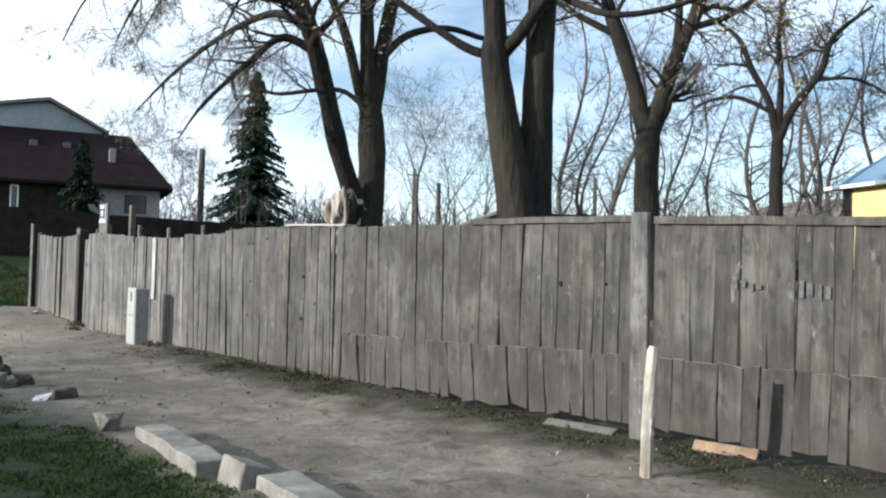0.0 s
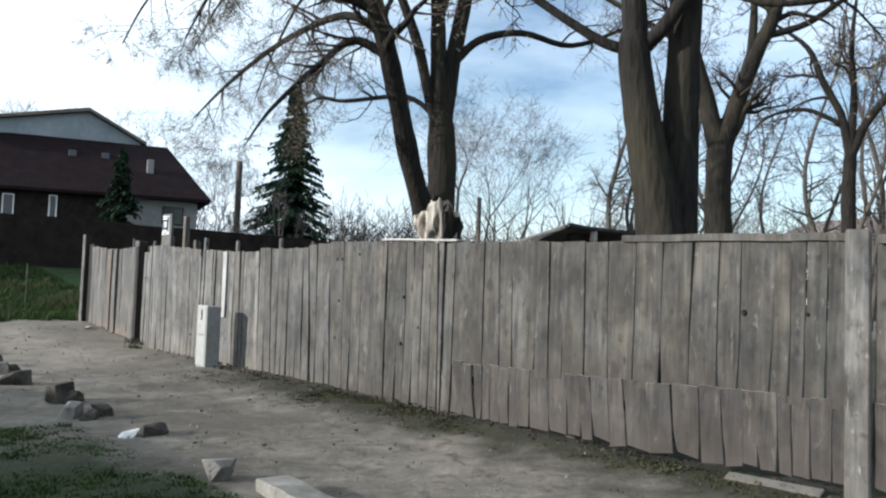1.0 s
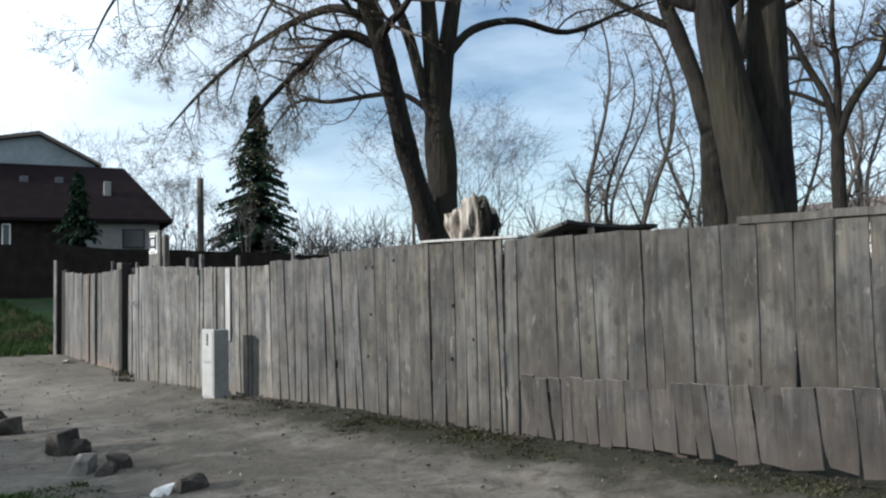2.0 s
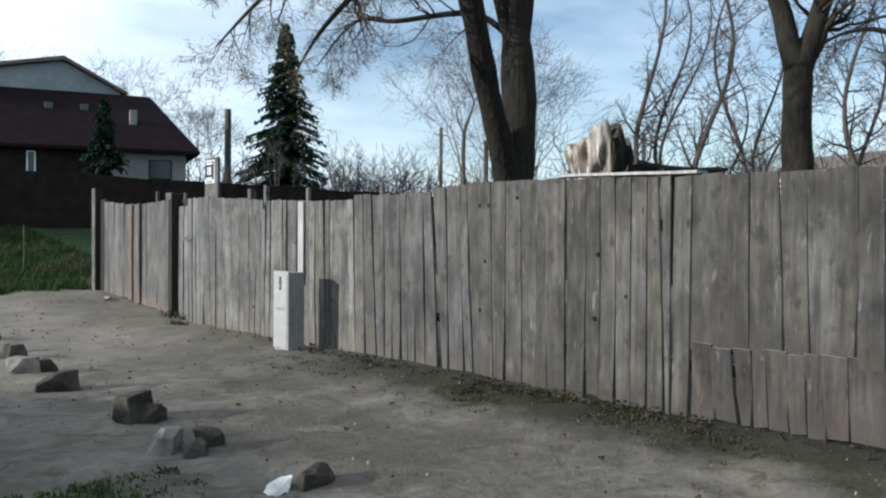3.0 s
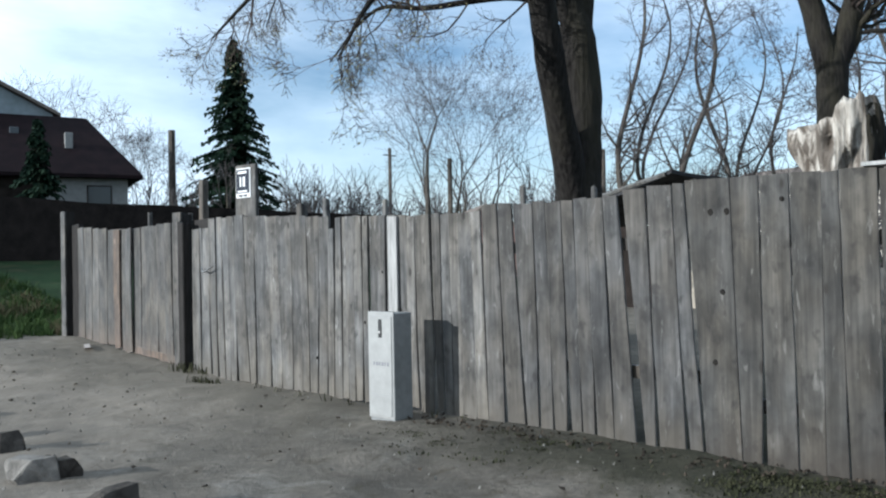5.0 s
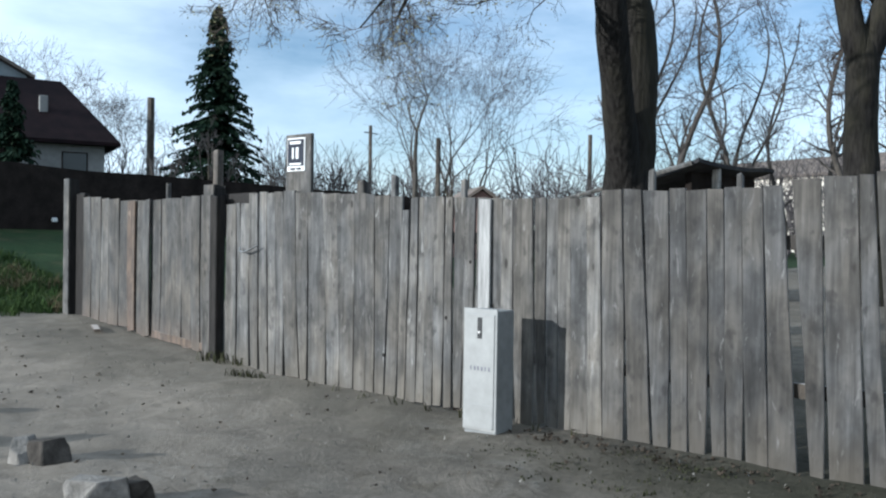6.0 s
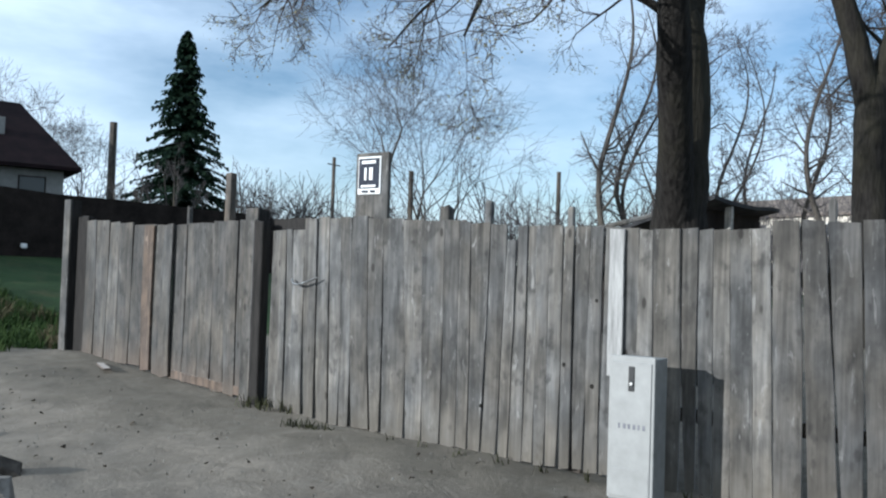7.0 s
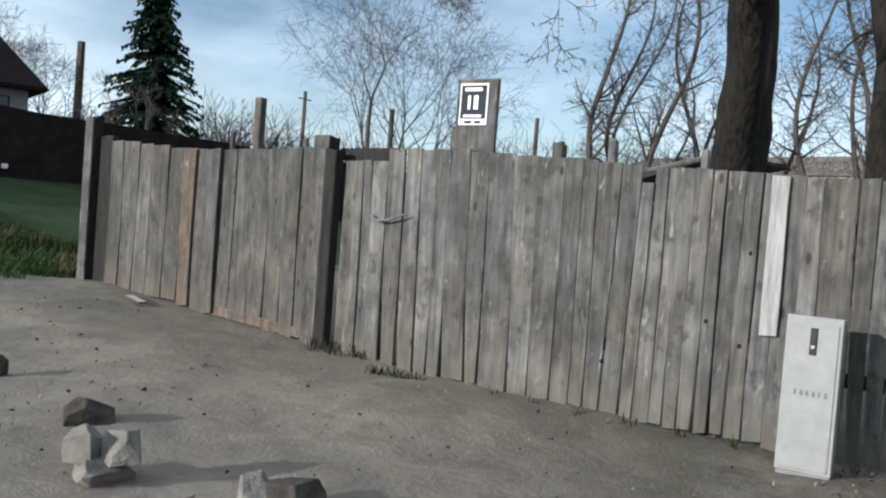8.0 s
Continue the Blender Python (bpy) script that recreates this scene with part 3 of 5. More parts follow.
# dark knots in the boards
KNOT = two_tone("dark_knot", (0.006, 0.005, 0.004), (0.016, 0.013, 0.010), 30.0, 0.9, bump=0.3)
for y, z, r in ((4.62, 1.43, 0.021), (4.14, 1.44, 0.012), (8.49, 1.08, 0.02), (8.78, 1.41, 0.018), (10.06, 1.32, 0.018), (10.13, 1.84, 0.022), (10.02, 1.84, 0.022),
                (10.12, 0.86, 0.018), (8.81, 0.88, 0.018), (9.67, 1.90, 0.014), (13.22, 1.46, 0.015), (13.24, 0.87, 0.017), (13.46, 1.0, 0.016), (14.15, 0.63, 0.014)):
    bm = bmesh.new()
    bmesh.ops.create_cone(bm, cap_ends=True, segments=10, radius1=r, radius2=r * 0.8, depth=0.014, matrix=pose(0, 0, 0, 0, -90, 0))
    for v in bm.verts:
        v.co.z *= 1.2
        v.co += 0.15 * r * noise.noise_vector(v.co * 60 + Vector((y, z, 0)))
    p = part("knot", bm, KNOT, fence)
    p.location = (fence_x(y) - 0.030, y, z)

# ---- gates ----
wicket = thing("wicket_gate", "narrow grey board wicket gate with an iron pull handle", "gate")
jointed(wicket, ((16.18, 16.23, 8), (16.36, 16.42, 5), (16.50, 16.55, 5), (16.78, 16.80, 5)), ramp_of((16, 0.285), (16.7, 0.295)), ramp_of((16, 1.985), (16.7, 1.985)), WOOD)
rail(wicket, 16.24, 16.78, 1.6, name="rail")
rail(wicket, 16.24, 16.78, 0.7, name="rail")


def handle(parent):
    pts = [(6.438, 16.365, 1.520, 0.011), (6.396, 16.306, 1.482, 0.012), (6.351, 16.185, 1.475, 0.011), (6.309, 16.030, 1.509, 0.009), (6.283, 15.903, 1.545, 0.007)]
    p, r = smooth_line(pts, 2)
    v, f = tube([], [], p, r, 6)
    return link("handle", v, f, IRON, parent, "bent iron pull handle")


handle(wicket)
gate = thing("double_gate", "closed double driveway gate of weathered vertical boards", "gate")
gfoot = ramp_of((16.9, 0.31), (18.6, 0.37), (20.7, 0.46))


def gate_leaf(marks, head, parent):
    y0, y1 = marks[0], marks[-1]
    leaf = rail(parent, y0, y1, 1.65, name="gate_leaf", back=0.03)
    rail(leaf, y0, y1, 0.75, name="rail")
    jointed(leaf, [(y, y + R.uniform(-0.01, 0.01), R.choice((6, 9, 14))) for y in marks], gfoot, head, WOOD_GATE)
    return leaf


gate_leaf((17.17, 17.38, 17.60, 17.84, 18.10, 18.40, 18.68), ramp_of((17.2, 2.10), (18.7, 2.07)), gate)
gate_leaf((18.72, 18.88, 19.06, 19.30, 19.60, 19.92, 20.21, 20.51, 20.82), ramp_of((18.7, 2.05), (20.8, 2.17)), gate)
plank(gate, 18.62, 18.84, 0.36, 2.07, WOOD_GATE, 0.035, name="cover_board", label="board covering the joint of the leaves")
plank(gate, 19.06, 19.27, 0.39, 2.07, WOOD_RED, 0.030, name="cover_board", label="reddish board")
rail(gate, 17.18, 18.6, 0.32, 0.09, 0.02, -0.03, WOOD_RED, "kick_board", "reddish bottom board", 0.36)


def gate_post(y, z0, z1, wide, deep, front, face):
    """A square post, its side shade put into black colour, that stands proud of the boards, with a grey board nailed to
    its face.
    """
    p = post(gate, y, z0, z1, wide, deep, WOOD_SHADE_BLACK, front + deep / 2, "post", "square gate post, its shaded sides coloured black")
    b = box((-deep / 2 - 0.026, -wide / 2 - 0.01, 0.05), (-deep / 2 - 0.002, wide / 2 - 0.015, z1 - z0 + 0.01), 0.003)
    part("face_board", b, face, p, "weathered face board")
    return p


gate_post(17.08, 0.1, 2.19, 0.18, 0.15, -0.10, WOOD_GATE)
gate_post(21.22, 0.2, 2.43, 0.15, 0.14, -0.10, WOOD)
post(gate, 16.978, 0.1, 2.09, 0.024, 0.05, WOOD, -0.13, "edge_strip", "thin grey edge strip")
# Black colour stands for shade in the recess beside the wicket.
post(gate, 16.895, 0.1, 2.07, 0.12, 0.11, WOOD_SHADE_BLACK, -0.095, "post", "inner post coloured black for the shaded recess")
rail(gate, 16.22, 16.98, 1.99, 0.11, 0.04, 0.06, WOOD_SHADE_BLACK, "lintel", "dark beam over the wicket")
post(gate, 20.98, 0.2, 2.22, 0.24, 0.08, WOOD_SHADE_BLACK, 0.04, "post", "inner post coloured black for the shaded recess")

# ---- sign on its board ----
sign = thing("sign_board", "upright grey board with a small navy enamel plate", "sign", at=(0.08, 0.13, 0.0))
bm = box((6.24, 15.04, 0.3), (6.28, 15.40, 2.62), 0.006)
part("board", bm, WOOD, sign)
plate = part("plate", box((6.228, 15.115, 2.265), (6.24, 15.365, 2.585), 0.004), WHITE, sign, "white-bordered plate")
part("field", box((6.222, 15.130, 2.315), (6.228, 15.350, 2.570)), NAVY, plate, "navy field")
part("bar", box((6.217, 15.262, 2.385), (6.2225, 15.284, 2.490)), WHITE, plate)
part("bar", box((6.217, 15.195, 2.385), (6.2225, 15.231, 2.490)), WHITE, plate)
part("bar", box((6.217, 15.165, 2.525), (6.2225, 15.315, 2.550)), WHITE, plate)
part("bar", box((6.217, 15.160, 2.325), (6.2225, 15.320, 2.343)), WHITE, plate)
part("bar", box((6.217, 15.17, 2.28), (6.2275, 15.22, 2.298)), NAVY, plate)
part("bar", box((6.217, 15.25, 2.28), (6.2275, 15.31, 2.298)), NAVY, plate)

# ---- meter box ----
meter = thing("meter_cabinet", "upright off-white steel meter cabinet with a lock slot", "meter cabinet", at=(5.722, 12.738, 0.283), turn=0.5)
part("body", box((0.012, -0.139, -0.12), (0.225, 0.139, 0.852), 0.006), PAINT_SIDE_SHADED, meter, "painted steel body with side shade in its grey")
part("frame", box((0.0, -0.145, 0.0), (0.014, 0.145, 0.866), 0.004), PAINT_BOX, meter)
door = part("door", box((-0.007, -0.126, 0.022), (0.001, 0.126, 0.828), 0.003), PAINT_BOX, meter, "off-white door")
part("plinth", box((-0.009, -0.118, 0.02), (-0.0035, 0.118, 0.19), 0.002), PAINT_BOX, meter)
slot = part("lock_slot", box((-0.011, -0.020, 0.655), (-0.006, 0.018, 0.805), 0.004, 2), BLACK, door, "black lock recess")
bm = bmesh.new()
bmesh.ops.create_cone(bm, cap_ends=True, segments=12, radius1=0.011, radius2=0.009, depth=0.012, matrix=pose(-0.012, 0, 0.70, 0, 90, 0))
part("lock", bm, IRON, slot)
for i, w in enumerate((0.013, 0.018, 0.015, 0.018, 0.013, 0.016)):
    part("bar", box((-0.0085, 0.078 - i * 0.031 - w, 0.428), (-0.0068, 0.078 - i * 0.031, 0.458)), INK, door)

# ---- stake and stones by the road ----


def stake_thing():
    verts, faces = [], []
    p, r = smooth_line([(0, 0, -0.1, 0.046), (0.004, 0.0, 0.3, 0.046), (-0.004, -0.02, 0.62, 0.044), (0.0, -0.045, 0.90, 0.040)], 4)
    tube(verts, faces, p, r, 8, 0.25)
    ob = link("stake", verts, faces, WOOD_PALE)
    for v in ob.data.vertices:
        if v.co.z > 0.88:
            v.co.z += R.uniform(-0.03, 0.05)
        v.co.x *= 0.8
    ob.location = (5.03, 3.14, 0.09)
    return tagged(ob, "pale split wooden stake standing in the ground", "stake")


stake_thing()


def stone(at, size, material, seed, group, label, name="stone", turn=0.0, sink=0.0):
    """A broken chunk of masonry: a block with corners and edges knocked off, its faces slightly rough."""
    q = random.Random(seed * 7 + 1)
    bm = box((-0.5, -0.5, -0.5), (0.5, 0.5, 0.5))
    for _ in range(7):
        d = Vector((q.choice((-1, 1)) * q.uniform(0.25, 1), q.choice((-1, 1)) * q.uniform(0.25, 1), q.choice((-0.3, 0.2, 0.6, 1.0)))).normalized()
        cut = bmesh.ops.bisect_plane(bm, geom=bm.verts[:] + bm.edges[:] + bm.faces[:], plane_co=d * q.uniform(0.34, 0.56), plane_no=d, clear_outer=True)
        rim = [e for e in cut["geom_cut"] if isinstance(e, bmesh.types.BMEdge)]
        if len(rim) > 2:
            bmesh.ops.contextual_create(bm, geom=rim)
    bmesh.ops.bevel(bm, geom=bm.edges[:], offset=0.025, segments=1, affect="EDGES")
    bmesh.ops.triangulate(bm, faces=bm.faces[:])
    bmesh.ops.subdivide_edges(bm, edges=[e for e in bm.edges if e.calc_length() > 0.22], cuts=1)
    for v in bm.verts:
        p = v.co * 2.2 + Vector((seed * 3.1, seed * 1.7, seed))
        v.co *= 1 + 0.07 * noise.noise(p) + 0.05 * noise.noise(p * 3.0)
        v.co = Vector([a * b for a, b in zip(v.co, size)])
    ob = part(name, bm, material)
    ob.location = (at[0], at[1], at[2] + size[2] * 0.42 - sink)
    ob.rotation_euler = (R.uniform(-0.12, 0.12), R.uniform(-0.12, 0.12), radians(turn))
    return tagged(ob, label, "stone", group)


def on_ground(x, y):
    return (x, y, ground_z(x, y))


LUMPS = (
    (2.93, 6.95, 0.28, 0.24, 0.20, 0), (3.0, 8.68, 0.30, 0.17, 0.08, 1), (3.2, 8.62, 0.34, 0.22, 0.15, 2), (2.91, 9.84, 0.26, 0.22, 0.22, 0),
    (3.03, 9.66, 0.30, 0.18, 0.14, 2), (3.20, 9.80, 0.26, 0.16, 0.18, 2), (3.14, 10.88, 0.38, 0.32, 0.28, 2), (3.25, 10.72, 0.28, 0.22, 0.2, 2),
    (3.12, 12.3, 0.46, 0.32, 0.24, 2), (3.24, 13.42, 0.42, 0.26, 0.24, 0), (3.42, 13.35, 0.26, 0.22, 0.2, 2), (3.47, 14.40, 0.34, 0.28, 0.22, 2),
    (3.40, 14.56, 0.26, 0.22, 0.22, 0), (3.16, 15.32, 0.46, 0.32, 0.17, 0), (3.72, 16.2, 0.36, 0.26, 0.2, 2), (3.9, 17.6, 0.3, 0.26, 0.2, 2))
for i, (x, y, a, b, c, kind) in enumerate(LUMPS):
    stone(on_ground(x, y), (a * 0.74, b * 0.74, c * 0.82), (STONE, LITTER, STONE_DARK)[kind], i + 1, "stones beside the road",
          ("grey broken stone", "whitish broken lump", "dark earthy broken stone with shade in its tone")[kind] + " lying on the sandy earth", turn=R.uniform(0, 180), sink=0.02)
tip = stone((3.12, 15.37, ground_z(3.16, 15.3) + 0.10), (0.15, 0.15, 0.16), CONCRETE, 31, "stones beside the road", "pale stone lying on top of a larger stone", turn=20)
tip = stone((3.22, 15.26, ground_z(3.16, 15.3) + 0.095), (0.18, 0.17, 0.15), STONE, 32, "stones beside the road", "grey stone lying on top of a larger stone", turn=50)


def kerb(x0, y0, x1, y1, wide, high, label, tilt=0.0):
    a, b = Vector((x0, y0, 0)), Vector((x1, y1, 0))
    length = (b - a).length
    bm = bmesh.new()
    n = 14
    box((-wide / 2, 0, -0.05), (wide / 2, length, high), 0.0, into=bm)
    bmesh.ops.bisect_plane(bm, geom=bm.verts[:] + bm.edges[:] + bm.faces[:], plane_co=(0, 0, high * 0.5), plane_no=(0, 0, 1))
    for i in range(1, n):
        bmesh.ops.bisect_plane(bm, geom=bm.verts[:] + bm.edges[:] + bm.faces[:], plane_co=(0, length * i / n, 0), plane_no=(0, 1, 0))
    bmesh.ops.bevel(bm, geom=[e for e in bm.edges if e.is_manifold and e.calc_face_angle(0) > 1], offset=0.010, segments=1, affect="EDGES")
    for v in bm.verts:
        q = v.co * 5 + Vector((x0, y0, 0))
        v.co += 0.014 * Vector((noise.noise(q), noise.noise(q + Vector((9, 0, 0))), noise.noise(q + Vector((0, 9, 0)))))
    ob = part("kerb_stone", bm, CONCRETE)
    ob.location = (x0, y0, (ground_z(x0, y0) + ground_z(x1, y1)) / 2)
    ob.rotation_euler = (0, radians(tilt), math.atan2(-(b - a).x, (b - a).y))
    return tagged(ob, label, "kerb stone", "kerb stones beside the road")


kerb(2.80, 5.02, 3.06, 6.45, 0.24, 0.10, "long worn concrete kerb stone lying on the ground")
kerb(2.86, 4.62, 2.88, 4.93, 0.20, 0.14, "short broken concrete kerb stone", 14)
kerb(2.62, 2.9, 2.98, 4.56, 0.26, 0.10, "long worn concrete kerb stone with a hole")

# ---- trees ----


class Grower:
    """Grows bare limbs and twigs as tapering tubes."""

    def __init__(self, seed, **given):
        self.r = random.Random(seed)
        self.trunk, self.crown, self.tips = ([], []), ([], []), []
        self.opt = dict(levels=3, kids=(9, 8, 7), spread=(35, 65), ratio=(0.38, 0.62), wander=0.22, lift=0.05, droop=0.0, twig=0.006, first=0.2, seg=0.45)
        self.opt.update(given)

    def guide(self, pts, sides=10, rough=0.12, per=5):
        p, r = smooth_line(pts, per)
        tube(*self.trunk, p, r, sides, rough)
        return p, r

    def kids_on(self, p, r, level, length, first=None, kids=None):
        o, q = self.opt, self.r
        n = len(p)
        first = o["first"] if first is None else first
        for _ in range(kids or o["kids"][min(level, len(o["kids"]) - 1)]):
            t = first + (1 - first) * q.random() ** 0.8
            i = min(int(t * (n - 1)), n - 2)
            base = p[i].lerp(p[i + 1], t * (n - 1) - i)
            along = (p[i + 1] - p[i]).normalized()
            side = along.orthogonal().normalized()
            side.rotate(Matrix.Rotation(q.uniform(0, 2 * math.pi), 3, along))
            a = radians(q.uniform(*o["spread"]))
            d = along * math.cos(a) + side * math.sin(a)
            self.limb(base, d, length * q.uniform(*o["ratio"]) * (1.15 - 0.5 * t), max(r[i] * q.uniform(0.35, 0.6), o["twig"]), level + 1)

    def limb(self, p, d, length, radius, level):
        o, q = self.opt, self.r
        n = max(3, min(9, int(length / o["seg"]) + 2))
        step = length / n
        pts, rad = [p.copy()], [radius]
        d = d.normalized()
        thin = radius < 0.02
        for i in range(n):
            d = d + Vector((q.gauss(0, 1), q.gauss(0, 1), q.gauss(0, 1))) * o["wander"] + Vector((0, 0, o["lift"] - (o["droop"] if thin else 0)))
            d.normalize()
            p = p + d * step
            pts.append(p)
            rad.append(max(radius * (1 - 0.8 * (i + 1) / n), o["twig"] * 0.6))
        into = self.trunk if radius > 0.045 else self.crown
        tube(*into, pts, rad, 7 if radius > 0.05 else (4 if radius > 0.018 else 3))
        if level < o["levels"]:
            self.kids_on(pts, rad, level, length)
        else:
            self.tips.append(pts[-1])
            self.tips.append(pts[len(pts) // 2])

    def make(self, name, label, category, bark_m, twig_m, group="", buds=0.0, bud_size=0.03):
        ob = thing(name, label, category, group)
        link("trunk", *self.trunk, bark_m, ob, smooth=True)
        if self.crown[0]:
            link("crown", *self.crown, twig_m, ob)
        if buds:
            v, f = [], []
            for c in self.tips:
                for _ in range(3):
                    if self.r.random() < buds:
                        c2 = c + Vector((self.r.gauss(0, 1), self.r.gauss(0, 1), self.r.gauss(0, 1))) * 0.07
                        a = Vector((self.r.gauss(0, 1), self.r.gauss(0, 1), self.r.gauss(0, 1))).normalized() * bud_size * self.r.uniform(0.5, 1.2)
                        b = a.orthogonal() * 0.6
                        k = len(v)
                        v += [c2 - a, c2 + b, c2 + a, c2 - b]
                        f.append((k, k + 1, k + 2, k + 3))
            tagged(link("foliage", v, f, BUD, ob), kind="stuff")
        return ob


def axes(base, side):
    """Places in a tree's own plane: across (along side), up and behind."""
    s = Vector((side[0], side[1], 0)).normalized()
    w = Vector((-s.y, s.x, 0))
    b = Vector(base)

    def at(u, z, r, v=0.0):
        q = b + s * u + w * v
        return (q.x, q.y, z, r)
    return at


def twin_tree():
    g = Grower(4, levels=3, kids=(10, 8, 6), wander=0.2, lift=0.03, droop=0.10, twig=0.0048)
    at0 = axes((12.0, 14.72, 0.4), (0.93, -0.37))

    def at(u, z, r, v=0.0):
        return at0(u, z, r * 1.0, v)

    def stem(l, z, r):
        """The leaning stem, by how far it has leant towards the road."""
        return at(-0.8 * l, z, r, -0.6 * l)

    g.guide([at(0.0, 0.2, 0.52), at(0.0, 1.4, 0.44), at(0.02, 2.4, 0.38), at(0.10, 3.2, 0.335), at(0.12, 4.0, 0.31), at(0.07, 4.9, 0.29), at(0.05, 5.3, 0.20), at(0.05, 5.5, 0.05)], 14)
    limbs = [
        [stem(0.05, 2.3, 0.26), stem(0.48, 3.1, 0.23), stem(1.10, 4.2, 0.215), stem(1.55, 5.2, 0.20), stem(2.02, 6.2, 0.19), stem(2.6, 7.2, 0.17), stem(3.2, 9.0, 0.12), stem(3.4, 12, 0.05)],
        [at(0.08, 4.9, 0.22), at(0.22, 6.0, 0.19), at(0.40, 7.2, 0.17), at(0.8, 9.5, 0.12), at(1.2, 13, 0.05)],
        [at(0.0, 4.9, 0.22), at(-0.05, 6.2, 0.18), at(-0.1, 7.3, 0.16), at(-0.3, 10, 0.10), at(-0.2, 14, 0.04)],
        [at(-0.05, 5.0, 0.13), at(-0.32, 5.9, 0.12), at(-0.62, 6.9, 0.11), at(-1.3, 8.4, 0.08), at(-2.0, 10, 0.04)],
        [at(0.3, 6.4, 0.10), at(0.9, 7.0, 0.09), at(1.9, 7.3, 0.075), at(3.2, 7.2, 0.06), at(4.6, 7.8, 0.04), at(5.6, 8.2, 0.02)],
    ]
    for l in limbs:
        p, r = g.guide(l, 9)
        g.kids_on(p, r, 0, 4.2, 0.5)
    # long boughs that hang out over the fence
    for l in ([stem(1.95, 6.0, 0.10), at(-2.2, 6.3, 0.085, -0.9), at(-2.8, 5.8, 0.065, -0.4), at(-3.7, 4.8, 0.04, -0.7), at(-4.2, 4.0, 0.012, -0.9)],
              [stem(2.1, 6.4, 0.10), at(-2.2, 7.0, 0.085, -0.2), at(-3.0, 6.9, 0.065, 1.6), at(-4.0, 6.1, 0.045, 2.6), at(-4.8, 5.2, 0.015, 3.2)],
              [stem(2.5, 7.0, 0.09), at(-2.7, 8.0, 0.08, -1.2), at(-3.6, 7.9, 0.06, -1.4), at(-4.8, 6.8, 0.04, -1.8), at(-5.4, 5.6, 0.012, -1.9)],
              [at(0.0, 5.1, 0.07), at(-0.5, 5.7, 0.06, 0.7), at(-1.6, 5.7, 0.045, 1.8), at(-2.2, 5.8, 0.03, 2.6), at(-2.8, 5.0, 0.012, 3.2)],
              [stem(2.7, 7.6, 0.09), at(-2.6, 9.0, 0.07, 0.6), at(-3.4, 9.4, 0.05, 3.0), at(-4.2, 8.4, 0.03, 4.4), at(-4.8, 7.2, 0.015, 5.2)],
              [stem(2.75, 7.8, 0.09), at(-3.2, 8.8, 0.07, -0.6), at(-4.4, 8.6, 0.05, 0.9), at(-5.8, 7.4, 0.03, 1.2), at(-6.4, 6.2, 0.015, 1.3)],
              [at(-0.15, 7.9, 0.08), at(-0.9, 9.0, 0.07, 2.0), at(-2.0, 9.0, 0.05, 4.0), at(-2.6, 7.8, 0.03, 5.6), at(-3.0, 6.4, 0.015, 6.4)]):
        p, r = g.guide(l, 6, 0.08, 6)
        g.kids_on(p, r, 0, 2.5, 0.10, 20)
    return g.make("tree", "old twin-trunked tree with bare limbs and drooping budding twigs", "tree", BARK, TWIG, "bare trees behind the fence", 0.35, 0.02)


twin_tree()


def thick_tree():
    g = Grower(9, levels=3, kids=(9, 7, 6), wander=0.2, lift=0.04, droop=0.06, twig=0.006)
    at0 = axes((7.10, 6.02, 0.3), (0.635, -0.772))

    def at(u, z, r, v=0.0):
        return at0(u, z, r * 0.74, v)

    g.guide([at(-0.02, 0.1, 0.44), at(-0.03, 1.2, 0.37), at(-0.06, 2.2, 0.31), at(-0.2, 3.0, 0.26), at(-0.32, 3.7, 0.23), at(-0.36, 4.05, 0.20), at(-0.38, 4.25, 0.08)], 14)
    g.guide([at(0.05, 0.2, 0.38), at(0.10, 1.6, 0.31, 0.12), at(0.13, 2.6, 0.26, 0.16), at(0.14, 3.4, 0.235, 0.16), at(0.16, 4.6, 0.21, 0.16), at(0.2, 7, 0.17, 0.3), at(0.5, 10, 0.11, 0.5), at(0.6, 14, 0.04, 0.6)], 14)
    limbs = [
        [at(-0.34, 4.0, 0.18), at(-0.38, 4.6, 0.165), at(-0.5, 6.0, 0.14), at(-0.9, 8.5, 0.10), at(-1.0, 12, 0.04)],
        [at(-0.34, 3.95, 0.09), at(-0.62, 4.02, 0.075), at(-0.96, 4.22, 0.065), at(-1.5, 4.6, 0.055), at(-2.4, 5.3, 0.045), at(-3.6, 5.8, 0.02)],
        [at(-0.28, 3.95, 0.10), at(-0.05, 4.2, 0.10, -0.1), at(0.3, 4.75, 0.09, -0.1), at(0.9, 5.6, 0.07, -0.2), at(1.8, 6.6, 0.04, -0.3)],
        [at(0.3, 4.7, 0.07, 0.1), at(0.9, 4.35, 0.05, -0.2), at(1.7, 4.45, 0.04, -0.3), at(2.6, 4.9, 0.02, -0.3)],
    ]
    for l in limbs:
        p, r = g.guide(l, 8)
        g.kids_on(p, r, 0, 2.6, 0.45)
    return g.make("tree", "thick old tree with two joined trunks and bare limbs", "tree", BARK, TWIG, "bare trees behind the fence", 0.25, 0.03)


thick_tree()


